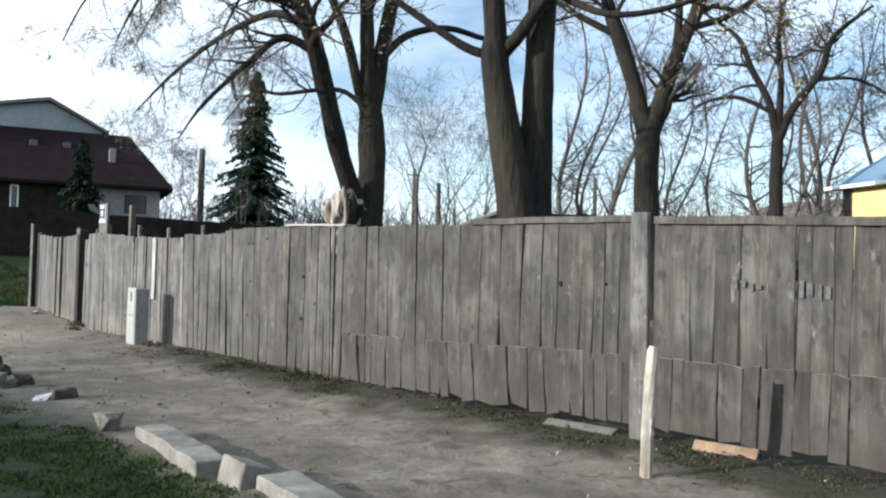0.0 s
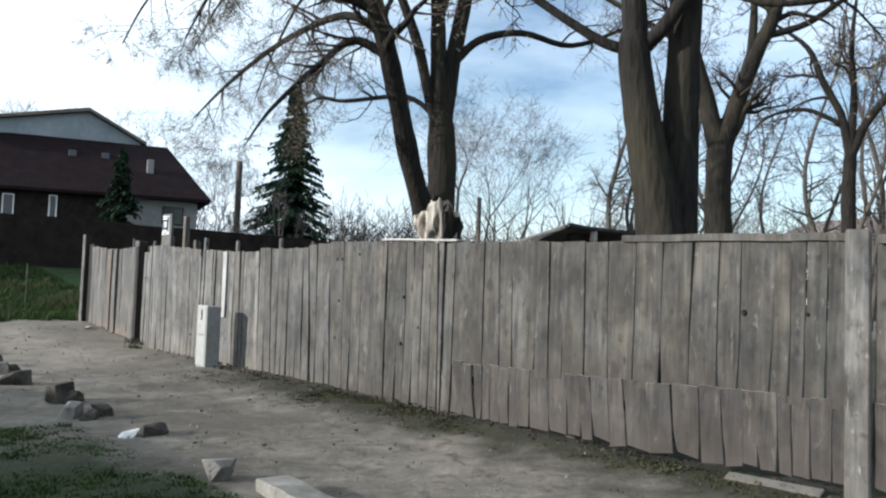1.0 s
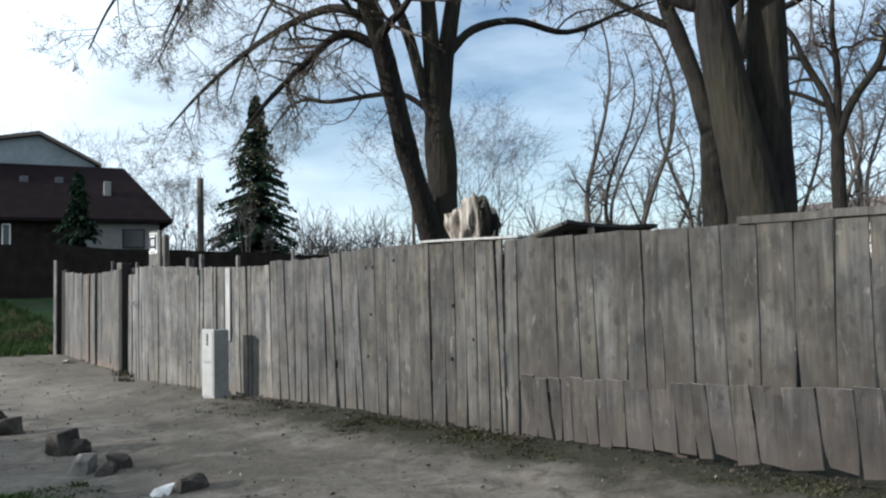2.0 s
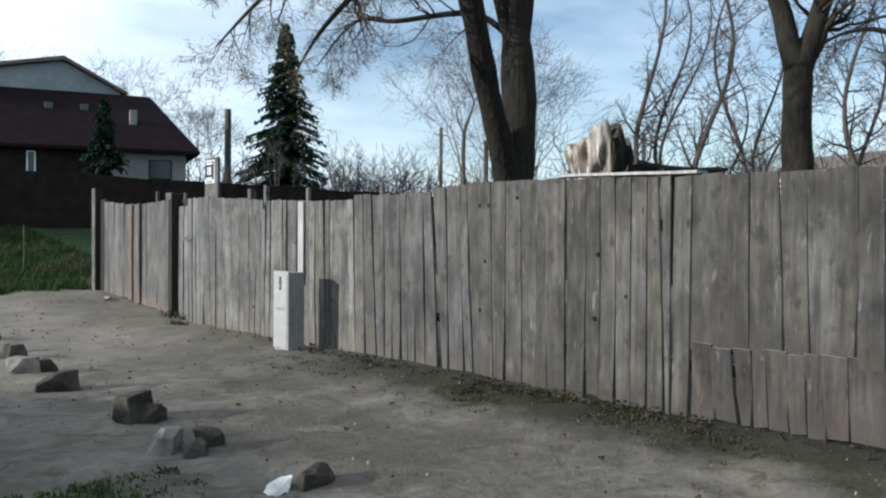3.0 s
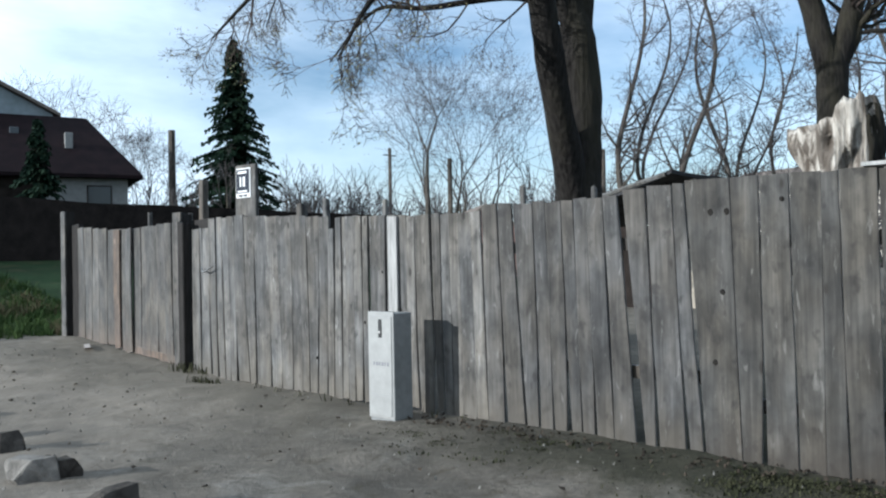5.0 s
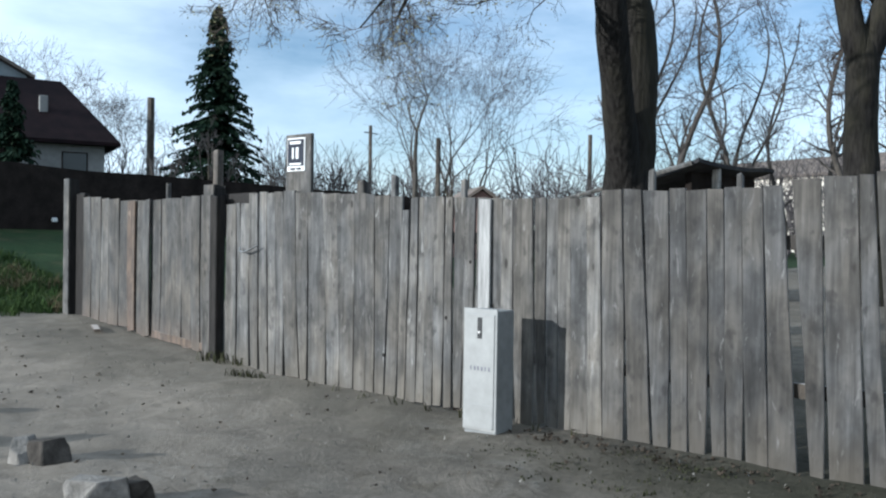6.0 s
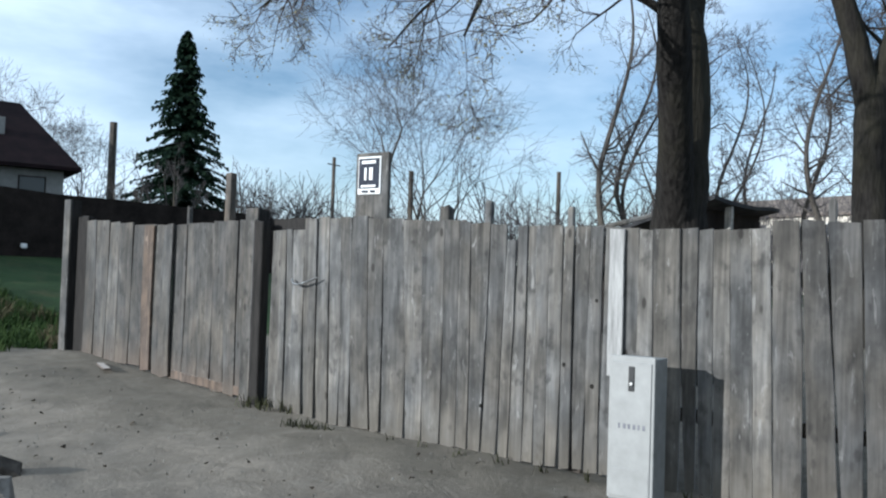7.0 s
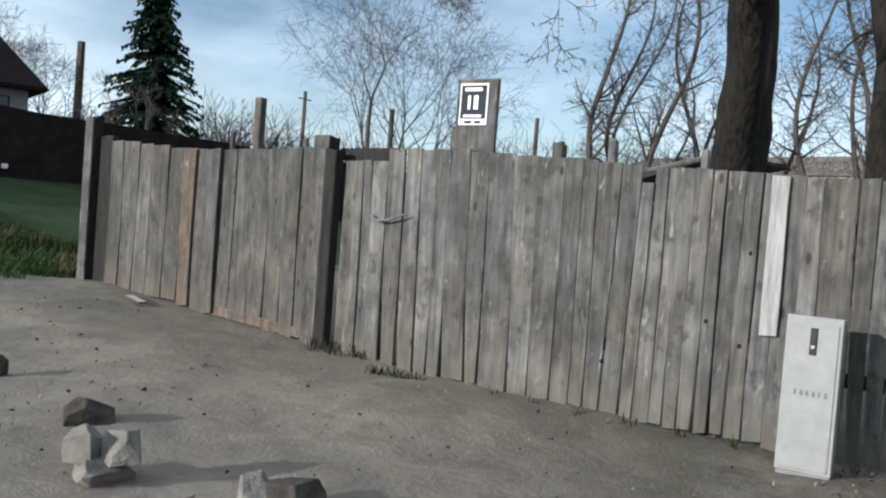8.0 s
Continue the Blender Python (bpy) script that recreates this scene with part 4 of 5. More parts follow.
def forked_tree():
    g = Grower(15, levels=3, kids=(10, 7, 6), wander=0.22, lift=0.04, twig=0.009)
    at = axes((22.4, 13.9, 0.4), (0.60, -0.80))
    g.guide([at(0.15, 0.2, 0.60), at(0.1, 2.0, 0.47), at(0.02, 3.6, 0.40), at(0.0, 5.0, 0.37), at(0.03, 6.0, 0.36), at(0.05, 6.5, 0.22), at(0.05, 6.8, 0.05)], 12)
    for l in ([at(-0.05, 5.9, 0.30), at(-0.40, 7.4, 0.27), at(-0.85, 8.8, 0.25), at(-1.3, 10.2, 0.2), at(-1.8, 13, 0.12), at(-2, 17, 0.05)],
              [at(0.1, 5.9, 0.30), at(0.45, 7.2, 0.26), at(1.0, 8.8, 0.24), at(1.5, 10.0, 0.2), at(2.2, 13, 0.12), at(2.6, 17, 0.05)],
              [at(0.8, 8.3, 0.14), at(0.9, 10, 0.11), at(0.8, 12, 0.08), at(1.0, 15, 0.04)],
              [at(0.25, 6.2, 0.20), at(0.50, 6.7, 0.19), at(0.58, 7.0, 0.17), at(0.60, 7.1, 0.05)],
              [at(-0.9, 9.0, 0.12), at(-2.2, 9.7, 0.10), at(-3.6, 10.6, 0.07), at(-5.2, 11.2, 0.03)],
              [at(1.1, 9.2, 0.12), at(2.4, 9.6, 0.10), at(3.8, 10.6, 0.07), at(5.4, 11.4, 0.03)]):
        p, r = g.guide(l, 8)
        g.kids_on(p, r, 0, 4.0, 0.4)
    return g.make("tree", "tall bare tree with a stout forked trunk", "tree", BARK, TWIG, "bare trees behind the fence")


forked_tree()


def gnarled_tree():
    g = Grower(21, levels=3, kids=(11, 9, 6), wander=0.30, lift=-0.02, droop=0.10, twig=0.010)
    at = axes((29.4, 12.9, 0.4), (0.45, -0.89))
    g.guide([at(0.0, 0.2, 0.34), at(0.0, 3.6, 0.25), at(-0.02, 5.0, 0.23), at(0.0, 6.5, 0.20), at(0.0, 6.9, 0.06)], 10)
    for l in ([at(0.0, 6.5, 0.18), at(0.5, 7.7, 0.15), at(1.4, 9.0, 0.13), at(1.8, 10.2, 0.10), at(3.0, 11.2, 0.05)],
              [at(0.0, 6.6, 0.17), at(-0.3, 8.0, 0.14), at(-0.9, 9.2, 0.12), at(-1.4, 10.4, 0.09), at(-2.6, 11.4, 0.04)],
              [at(0.0, 6.7, 0.15), at(0.1, 8.6, 0.12), at(0.0, 10.4, 0.09), at(0.2, 12.6, 0.04)],
              [at(-0.2, 7.6, 0.09), at(-1.4, 8.2, 0.08), at(-2.6, 8.0, 0.05), at(-3.4, 7.2, 0.02)],
              [at(1.2, 8.7, 0.08), at(2.4, 8.7, 0.06), at(3.4, 8.2, 0.04), at(4.2, 7.4, 0.02)]):
        p, r = g.guide(l, 7)
        g.kids_on(p, r, 0, 3.0, 0.3)
    return g.make("tree", "gnarled bare tree with twisting drooping twigs", "tree", BARK, TWIG, "bare trees behind the fence")


gnarled_tree()


def slim_tree(seed, x, y, height, radius, sway, label, far=False, kids=(24, 8, 4), lean=0.0, fork=False, low=0.22):
    g = Grower(seed, levels=3, kids=kids, wander=0.17, lift=0.06, twig=0.010, spread=(35, 75), ratio=(0.35, 0.6), seg=0.7)
    q, z0 = g.r, ground_z(x, y)
    stems = 2 if fork else 1
    for s in range(stems):
        ph = q.uniform(0, 6)
        pts, n = [], 8
        for i in range(n + 1):
            t = i / n
            off = 1.35 * sway * math.sin(ph + t * 6.5) * min(1, t * 3) + lean * t + (0.09 * height * (s - 0.5) * max(0, t - low) * 1.2 if fork else 0)
            pts.append((x + 0.45 * off, y - 0.89 * off, z0 - 0.1 + height * t, 0.82 * radius * (1 - 0.85 * t) * (0.8 if s else 1)))
        p, r = g.guide(pts, 7, 0.08, 3)
        g.kids_on(p, r, 0, height * 0.33, low)
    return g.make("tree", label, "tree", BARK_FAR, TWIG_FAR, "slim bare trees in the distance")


SLIM = "slim bare tree with a wavy trunk"
for i, (x, y, h, r, sway, fork) in enumerate((
        (34.0, 25.4, 15, 0.22, 0.5, False), (35.2, 24.6, 13, 0.18, 0.7, True), (35.4, 23.3, 16, 0.22, 0.8, False), (36.4, 22.6, 14, 0.18, 0.6, False),
        (38.0, 21.4, 12, 0.15, 0.6, True), (40.0, 18.2, 15, 0.22, 0.6, False), (41.5, 16.6, 16, 0.24, 0.5, True), (43.5, 15.6, 14, 0.2, 0.6, False),
        (38.5, 15.6, 12, 0.18, 0.5, False), (46.0, 14.6, 15, 0.22, 0.5, True), (45.0, 19.6, 13, 0.2, 0.5, False), (42.0, 21.5, 12, 0.16, 0.5, False),
        (48.0, 12.4, 14, 0.2, 0.5, True), (39.0, 24.0, 11, 0.13, 0.6, False))):
    slim_tree(40 + i, x, y, h, r, sway, SLIM, fork=fork)


def clump_tree(seed, x, y, height, stems, width, label):
    """A leafless bush or tree with many stems from one foot."""
    g = Grower(seed, levels=2, kids=(17, 9, 4), wander=0.13, lift=0.06, twig=0.012, spread=(25, 58), ratio=(0.38, 0.62), seg=0.8, first=0.25)
    q, z0 = g.r, ground_z(x, y)
    for s in range(stems):
        a = 2 * math.pi * s / stems + q.uniform(-0.3, 0.3)
        w = width * q.uniform(0.25, 1.0)
        h = height * q.uniform(0.75, 1.0) * (1 - 0.15 * w / max(width, 1))
        pts = [(x + w * math.cos(a) * t ** 1.3, y + w * math.sin(a) * t ** 1.3, z0 - 0.1 + h * t, 0.094 * (1 - 0.85 * t)) for t in (0, 0.15, 0.3, 0.5, 0.75, 1.0)]
        p, r = g.guide(pts, 6, 0.08, 3)
        g.kids_on(p, r, 0, h * 0.33, 0.25)
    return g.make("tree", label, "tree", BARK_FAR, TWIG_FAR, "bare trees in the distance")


def forking_tree(seed, x, y, height, stems, label, levels=8, trunk=0.17, radius=0.16, wide=29.0, twig=0.012):
    """A bare tree whose limbs fork again and again into a rounded fan of fine twigs."""
    g = Grower(seed, twig=twig)
    q, z0 = g.r, ground_z(x, y)
    span = height * (1 - trunk) * 0.245

    def fork(p, d, length, r, level):
        n = 3 if level > 4 else 4
        pts, rad = [p.copy()], [r]
        for i in range(n):
            d = (d + Vector((q.gauss(0, 1), q.gauss(0, 1), q.gauss(0, 1))) * 0.075 + Vector((0, 0, 0.02 if level < 5 else -0.01))).normalized()
            p = p + d * (length / n)
            pts.append(p)
            rad.append(max(r * (1 - 0.32 * (i + 1) / n), twig * 0.6))
        tube(*(g.trunk if r > 0.035 else g.crown), pts, rad, 7 if r > 0.07 else (4 if r > 0.02 else 3))
        if level >= levels:
            return
        side = d.orthogonal().normalized()
        side.rotate(Matrix.Rotation(q.uniform(0, 2 * math.pi), 3, d))
        for k in range(3 if q.random() < 0.32 else 2):
            a = radians(q.uniform(0.45, 1.45) * (wide if level < 5 else wide + 6))
            s2 = side.copy()
            s2.rotate(Matrix.Rotation(k * 2 * math.pi / 2.3 + q.uniform(-0.5, 0.5), 3, d))
            fork(p, d * math.cos(a) + s2 * math.sin(a), length * q.uniform(0.68, 0.92), rad[-1] * q.uniform(0.62, 0.82), level + 1)
        if 1 < level and q.random() < 0.75:
            a = radians(q.uniform(40, 80))
            fork(pts[n // 2], d * math.cos(a) + side * math.sin(a), length * 0.55, max(rad[-1] * 0.35, twig), max(level + 3, levels - 2))

    for s in range(stems):
        a = 2 * math.pi * s / stems + q.uniform(-0.4, 0.4)
        out = 0.0 if stems == 1 else q.uniform(0.10, 0.34)
        foot = Vector((x + 0.25 * math.cos(a) * (stems > 1), y + 0.25 * math.sin(a) * (stems > 1), z0 - 0.1))
        d = Vector((out * math.cos(a), out * math.sin(a), 1)).normalized()
        top = foot + d * (height * trunk * q.uniform(0.8, 1.1))
        r = radius * (1 if stems == 1 else 0.62)
        p, rr = g.guide([(*foot, r * 1.25), (*foot.lerp(top, 0.5), r), (*top, r * 0.9)], 7, 0.08, 3)
        fork(top, (d + Vector((0, 0, 0.1))).normalized(), span, r * 0.86, 1)
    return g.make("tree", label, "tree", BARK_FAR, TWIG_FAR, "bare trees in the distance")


forking_tree(70, 37.6, 40.6, 15.0, 1, "bare young tree with one straight stem", 8, 0.36)
forking_tree(71, 39.9, 41.0, 14.6, 4, "many-stemmed bare tree with a rounded crown", 7)
forking_tree(72, 42.2, 40.6, 13.6, 5, "many-stemmed bare tree with a rounded crown", 7, 0.2)
forking_tree(73, 35.3, 80.0, 18.6, 4, "large bare tree behind the house", 7, 0.2, 0.2, 29.0, 0.02)
forking_tree(74, 25.5, 80.0, 16.8, 4, "large bare tree behind the house", 7, 0.2, 0.2, 29.0, 0.02)
forking_tree(78, 41.5, 82.0, 14.5, 3, "large bare tree behind the house", 7, 0.3, 0.18, 27.0, 0.02)
clump_tree(75, 33.0, 47.0, 7.0, 6, 2.2, "leafless bush beside the fir")
clump_tree(76, 30.0, 49.5, 7.5, 6, 2.4, "leafless bush beside the fir")
clump_tree(77, 35.8, 49.0, 7.0, 6, 2.4, "leafless bush beside the fir")
clump_tree(79, 26.5, 49.0, 6.5, 5, 2.0, "leafless bush beside the house")


def fir(x0, y0, top, wide, label, seed=5):
    q = random.Random(seed)
    z0 = ground_z(x0, y0)
    ob = thing("fir_tree", label, "tree")
    v, f = tube([], [], [Vector((x0, y0, z0 - 0.1)), Vector((x0, y0, 8)), Vector((x0, y0, top))], [0.24, 0.16, 0.02], 8)
    link("trunk", v, f, BARK, ob)
    v, f = [], []
    z = z0 + 0.7
    while z < top - 0.1:
        t = (z - z0) / (top - z0)
        reach = (wide * (1 - t) ** 0.9 + 0.12) * (1 + 0.35 * noise.noise(Vector((z * 0.9, 3, seed))))
        for k in range(9):
            a = q.uniform(0, 2 * math.pi)
            length = reach * q.uniform(0.65, 1.15)
            n = max(3, int(length / 0.22))
            out = Vector((math.cos(a), math.sin(a), 0))
            side = Vector((-out.y, out.x, 0))
            for i in range(n):
                s = (i + 0.4) / n
                c = Vector((x0, y0, z)) + out * (length * s) + Vector((0, 0, length * (0.22 * s - 0.62 * s * s + 0.18 * s ** 4)))
                w = 0.16 + 0.34 * (1 - s) * min(1, length / 2)
                for sg in (-1, 1):
                    e = c + (side * sg * q.uniform(0.6, 1.1) + out * 0.7) * w + Vector((0, 0, -q.uniform(0.05, 0.28)))
                    m = (out * 0.10 + Vector((0, 0, q.uniform(-0.12, 0.02)))) * 1.2
                    b = len(v)
                    v += [c - m, c + m + Vector((0, 0, 0.06)), e + m * 0.3, e - m * 0.6]
                    f.append((b, b + 1, b + 2, b + 3))
        z += 0.17 + 0.10 * (1 - t)
    link("crown", v, f, NEEDLE, ob)
    return ob


fir(32.6, 52.4, 15.8, 4.4, "tall dark green pointed fir tree")
fir(21.0, 54.0, 9.6, 2.0, "dark green narrow conifer in front of the house", 8)


def stump():
    """A torn, barkless trunk just behind the fence, wider at its broken head, with bark left on one side."""
    cx, cy = 7.45, 9.66
    ob = thing("tree_stump", "tall pale torn tree stump with dark bark on one side", "tree stump")

    def skin(lo, hi, sides, rings, swell, rim):
        bm = bmesh.new()
        grid = []
        for j in range(rings):
            t = j / (rings - 1)
            row = []
            for i in range(sides):
                a = lo + (hi - lo) * i / (sides if hi - lo > 6.2 else sides - 1)
                n = Vector((math.cos(a), math.sin(a), 0))
                head = 2.42 + 0.24 * max(0, math.cos(a - 4.0)) ** 2 + 0.10 * noise.noise(n * 2.3 + Vector((5, 0, 0))) + 0.10 * abs(noise.noise(n * 6.1)) + rim
                z = 0.1 + (head - 0.1) * t
                wide = smoothstep(1.75, 2.40, z)
                r = 0.19 + 0.055 * wide + 0.10 * max(0, math.cos(a - 1.9)) ** 3 * smoothstep(2.05, 2.38, z) + swell
                r += 0.04 * wide * max(0, math.cos(a - 5.1)) ** 2
                q = Vector((n.x * 2.2, n.y * 2.2, z * 0.9))
                r *= 1 + 0.13 * noise.noise(q * 1.6) + 0.09 * noise.noise(Vector((n.x * 5.5, n.y * 5.5, z * 1.3))) + 0.05 * noise.noise(Vector((n.x * 13, n.y * 13, z * 2.2)))
                # hollows torn into the wood
                r -= 0.11 * wide * smoothstep(0.18, 0.42, noise.noise(Vector((n.x * 3.4 + 3, n.y * 3.4, z * 3.0))))
                row.append(bm.verts.new((cx + r * n.x, cy + r * n.y, z)))
            grid.append(row)
        closed = hi - lo > 6.2
        for j in range(rings - 1):
            for i in range(sides if closed else sides - 1):
                k = (i + 1) % sides
                bm.faces.new((grid[j][i], grid[j][k], grid[j + 1][k], grid[j + 1][i]))
        if closed:
            c = bm.verts.new((cx + 0.03, cy - 0.05, 2.52))
            mid = [bm.verts.new((v.co.x * 0.5 + cx * 0.5, v.co.y * 0.5 + cy * 0.5, 2.47 + 0.5 * (v.co.z - 2.47) + 0.05 * math.sin(7.0 * i))) for i, v in enumerate(grid[-1])]
            for i in range(sides):
                k = (i + 1) % sides
                bm.faces.new((grid[-1][i], grid[-1][k], mid[k], mid[i]))
                bm.faces.new((mid[i], mid[k], c))
        return bm

    part("trunk", skin(0, 2 * math.pi, 56, 60, 0.0, 0.0), STUMP, ob, smooth=True)
    shell = part("bark", skin(radians(240), radians(385), 20, 40, 0.016, -0.06), BARK, ob, "dark bark left on the stump", smooth=True)
    shell.modifiers.new("thickness", "SOLIDIFY").thickness = 0.03
    return ob


stump()

# ---- buildings ----


def prism(points, y0, y1):
    """A solid along local y with the given (x, z) outline."""
    bm = bmesh.new()
    a = [bm.verts.new((x, y0, z)) for x, z in points]
    b = [bm.verts.new((x, y1, z)) for x, z in points]
    n = len(points)
    bm.faces.new(a)
    bm.faces.new(b[::-1])
    for i in range(n):
        bm.faces.new((a[i], a[(i + 1) % n], b[(i + 1) % n], b[i]))
    return bm


def window(parent, u, z, w, h, face, frame_m=WHITE, along="x", name="window", pane_m=None):
    """A framed pane set into the wall whose outer face is at the given local place."""
    def b(u0, u1, z0, z1, d0, d1):
        return box((u0, face + d0, z0), (u1, face + d1, z1)) if along == "x" else box((face + d0, u0, z0), (face + d1, u1, z1))
    fr = part(name, b(u, u + w, z, z + h, -0.05, 0.12), frame_m, parent)
    part("pane", b(u + 0.08, u + w - 0.08, z + 0.08, z + h - 0.08, -0.058, -0.04), pane_m or GLASS, fr)
    return fr


def red_house():
    """Local x runs along the long side, which faces the road, at y = 0; the hipped end is at x = 0."""
    h = thing("house", "low house with a dark red roof and a white gabled end", "house", at=(27.3, 54.7, 3.0), turn=-21)
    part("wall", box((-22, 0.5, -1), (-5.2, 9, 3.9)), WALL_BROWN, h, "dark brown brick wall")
    part("wall", box((-5.2, 0.5, -1), (-0.6, 9, 3.9)), WALL_WHITE, h, "white rendered wall")
    bm = bmesh.new()
    v = [bm.verts.new(p) for p in ((-23, -0.2, 3.75), (0.2, -0.2, 3.75), (0.2, 9.7, 3.75), (-23, 9.7, 3.75), (-23, 4.7, 8.05), (-2.5, 4.7, 8.0),
                                   (-23, -0.2, 3.95), (0.2, -0.2, 3.95), (0.2, 9.7, 3.95), (-23, 9.7, 3.95))]
    for q in ((0, 1, 2, 3), (6, 7, 5, 4), (8, 9, 4, 5), (7, 8, 5), (0, 6, 7, 1), (1, 7, 8, 2), (2, 8, 9, 3), (3, 9, 4, 6, 0)):
        bm.faces.new([v[i] for i in q])
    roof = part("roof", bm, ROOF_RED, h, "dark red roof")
    part("chimney", box((-3.95, 1.9, 5.0), (-3.5, 2.35, 6.65), 0.03), WALL_WHITE, roof, "short white chimney")
    for u in (-6.9, -9.0):
        part("skylight", box((u, 3.0, 6.45), (u + 0.5, 3.5, 6.98), 0.03), GLASS, roof)
    window(h, -2.9, 2.1, 1.4, 1.25, 0.5, WALL_BROWN)
    window(h, -9.9, 1.9, 0.5, 1.7, 0.5, WHITE)
    window(h, -12.6, 1.5, 0.7, 2.0, 0.5, WHITE)
    window(h, -16.0, 1.5, 1.6, 1.5, 0.5, WHITE)
    return h


red_house()


def grey_house():
    h = thing("house", "tall pale blue-grey gabled house behind the red-roofed one", "house", at=(21.8, 62.5, 3.0), turn=-14)
    part("wall", prism(((-9.0, -1), (3.6, -1), (3.6, 8.3), (0, 10.1), (-9.0, 8.2)), 0, 12), WALL_GREY, h)
    bm = prism(((-9.4, 8.15), (0, 10.15), (4.0, 8.15), (4.0, 8.35), (0, 10.4), (-9.4, 8.35)), -0.4, 12.4)
    part("roof", bm, ROOF_BROWN, h)
    return h


grey_house()


def brick_wall():
    ob = thing("brick_wall", "long low dark brown brick wall across the lawn", "wall")
    verts, faces = [], []
    n = 24
    for i in range(n + 1):
        x = -16 + 50 * i / n
        y = 31.6 + 0.04 * x
        z0 = ground_z(x, y) - 0.2
        z1 = 3.55 - 0.006 * i + 0.12 * noise.noise(Vector((x * 0.4, 2, 0)))
        verts += [(x, y, z0), (x, y + 0.35, z0), (x, y + 0.35, z1), (x, y, z1)]
    for i in range(n):
        a, b = 4 * i, 4 * i + 4
        for s in range(4):
            faces.append((a + s, b + s, b + (s + 1) % 4, a + (s + 1) % 4))
    faces += [(0, 1, 2, 3), tuple(4 * n + s for s in (3, 2, 1, 0))]
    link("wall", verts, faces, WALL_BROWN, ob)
    return ob


brick_wall()


def shed():
    """A lean-to: its high eave faces the gate side at y = 0, the roof falls away behind."""
    s = thing("shed", "low tumbledown shed with a sagging tarred felt roof", "shed", at=(18.75, 16.5, 0.46), turn=-4)
    part("wall", prism(((0.3, -0.3), (3.8, -0.3), (3.8, 2.92), (0.3, 2.82)), 0.15, 0.3), WALL_BROWN, s)
    part("wall", box((0.3, 0.3, -0.3), (0.42, 3.5, 1.8)), WALL_BROWN, s)
    bm = bmesh.new()
    nx, ny = 8, 8
    for side in (0.0, -0.09):
        for j in range(ny + 1):
            for i in range(nx + 1):
                x, y = -0.15 + 4.2 * i / nx, -0.25 + 4.0 * j / ny
                z = 3.02 + 0.02 * x - 0.29 * (y + 0.25) - 0.05 * math.sin(math.pi * i / nx) + 0.05 * noise.noise(Vector((x, y, 2))) + side
                bm.verts.new((x + 0.05 * noise.noise(Vector((y * 2, x, 0))), y, z))
    bm.verts.ensure_lookup_table()
    w, n = nx + 1, (nx + 1) * (ny + 1)
    for j in range(ny):
        for i in range(nx):
            q = [j * w + i, j * w + i + 1, (j + 1) * w + i + 1, (j + 1) * w + i]
            bm.faces.new([bm.verts[k] for k in q])
            bm.faces.new([bm.verts[k + n] for k in q[::-1]])
    rim = [i for i in range(w)] + [j * w + nx for j in range(1, ny + 1)] + [ny * w + i for i in range(nx - 1, -1, -1)] + [j * w for j in range(ny - 1, 0, -1)]
    for a, b in zip(rim, rim[1:] + rim[:1]):
        bm.faces.new([bm.verts[k] for k in (a, a + n, b + n, b)])
    part("roof", bm, FELT, s, "sagging black felt roof")
    part("post", box((0.9, -0.2, -0.3), (1.06, -0.05, 2.92), 0.01), WOOD_PALE, s)
    v, f = tube([], [], [Vector((-0.2, -0.1, 2.93)), Vector((-0.5, 1.2, 2.56)), Vector((-0.95, 2.9, 2.12))], [0.06, 0.055, 0.05], 6)
    link("verge_beam", v, f, WOOD, s, "round grey beam under the roof edge")
    return s


shed()


def outbuilding():
    h = thing("outbuilding", "low grey outbuilding with a reddish gable far behind the fence", "outbuilding", at=(28.4, 29.2, 0.9), turn=-42)
    part("wall", prism(((-1.3, -0.8), (1.3, -0.8), (1.3, 1.9), (0, 2.75), (-1.3, 1.9)), 0, 5.0), BRICK_PINK, h, "reddish gable wall")
    part("roof", prism(((-1.55, 1.74), (0, 2.80), (1.55, 1.74), (1.55, 1.86), (0, 2.94), (-1.55, 1.86)), -0.2, 5.2), ROOF_BROWN, h)
    return h


outbuilding()


def yellow_house():
    h = thing("house", "yellow plank house with a blue metal roof", "house", at=(32.2, 12.1, 0.4), turn=-28)
    part("wall", box((0.35, -9, -0.5), (7.0, -0.35, 4.65)), PLANK_YELLOW, h, "yellow plank wall")
    bm = bmesh.new()
    v = [bm.verts.new(p) for p in ((-0.1, 0.1, 4.6), (7.4, 0.1, 4.6), (7.4, -9.4, 4.6), (-0.1, -9.4, 4.6), (3.6, -1.4, 7.1), (3.6, -9.4, 7.1))]
    for q in ((3, 2, 1, 0), (0, 4, 5, 3), (1, 2, 5, 4), (0, 1, 4), (2, 3, 5)):
        bm.faces.new([v[i] for i in q])
    part("roof", bm, ROOF_BLUE, h, "blue metal roof")
    part("gutter", box((-0.2, -9.4, 4.58), (-0.08, 0.1, 4.70), 0.02), WHITE, h)
    for u in (-2.2, -4.6, -7.0):
        window(h, u, 1.6, 1.1, 1.5, 0.35, WHITE, "y")
    part("corner_board", box((0.30, -0.75, -0.5), (0.36, -0.33, 4.6)), WOOD_DARK, h)
    return h


yellow_house()


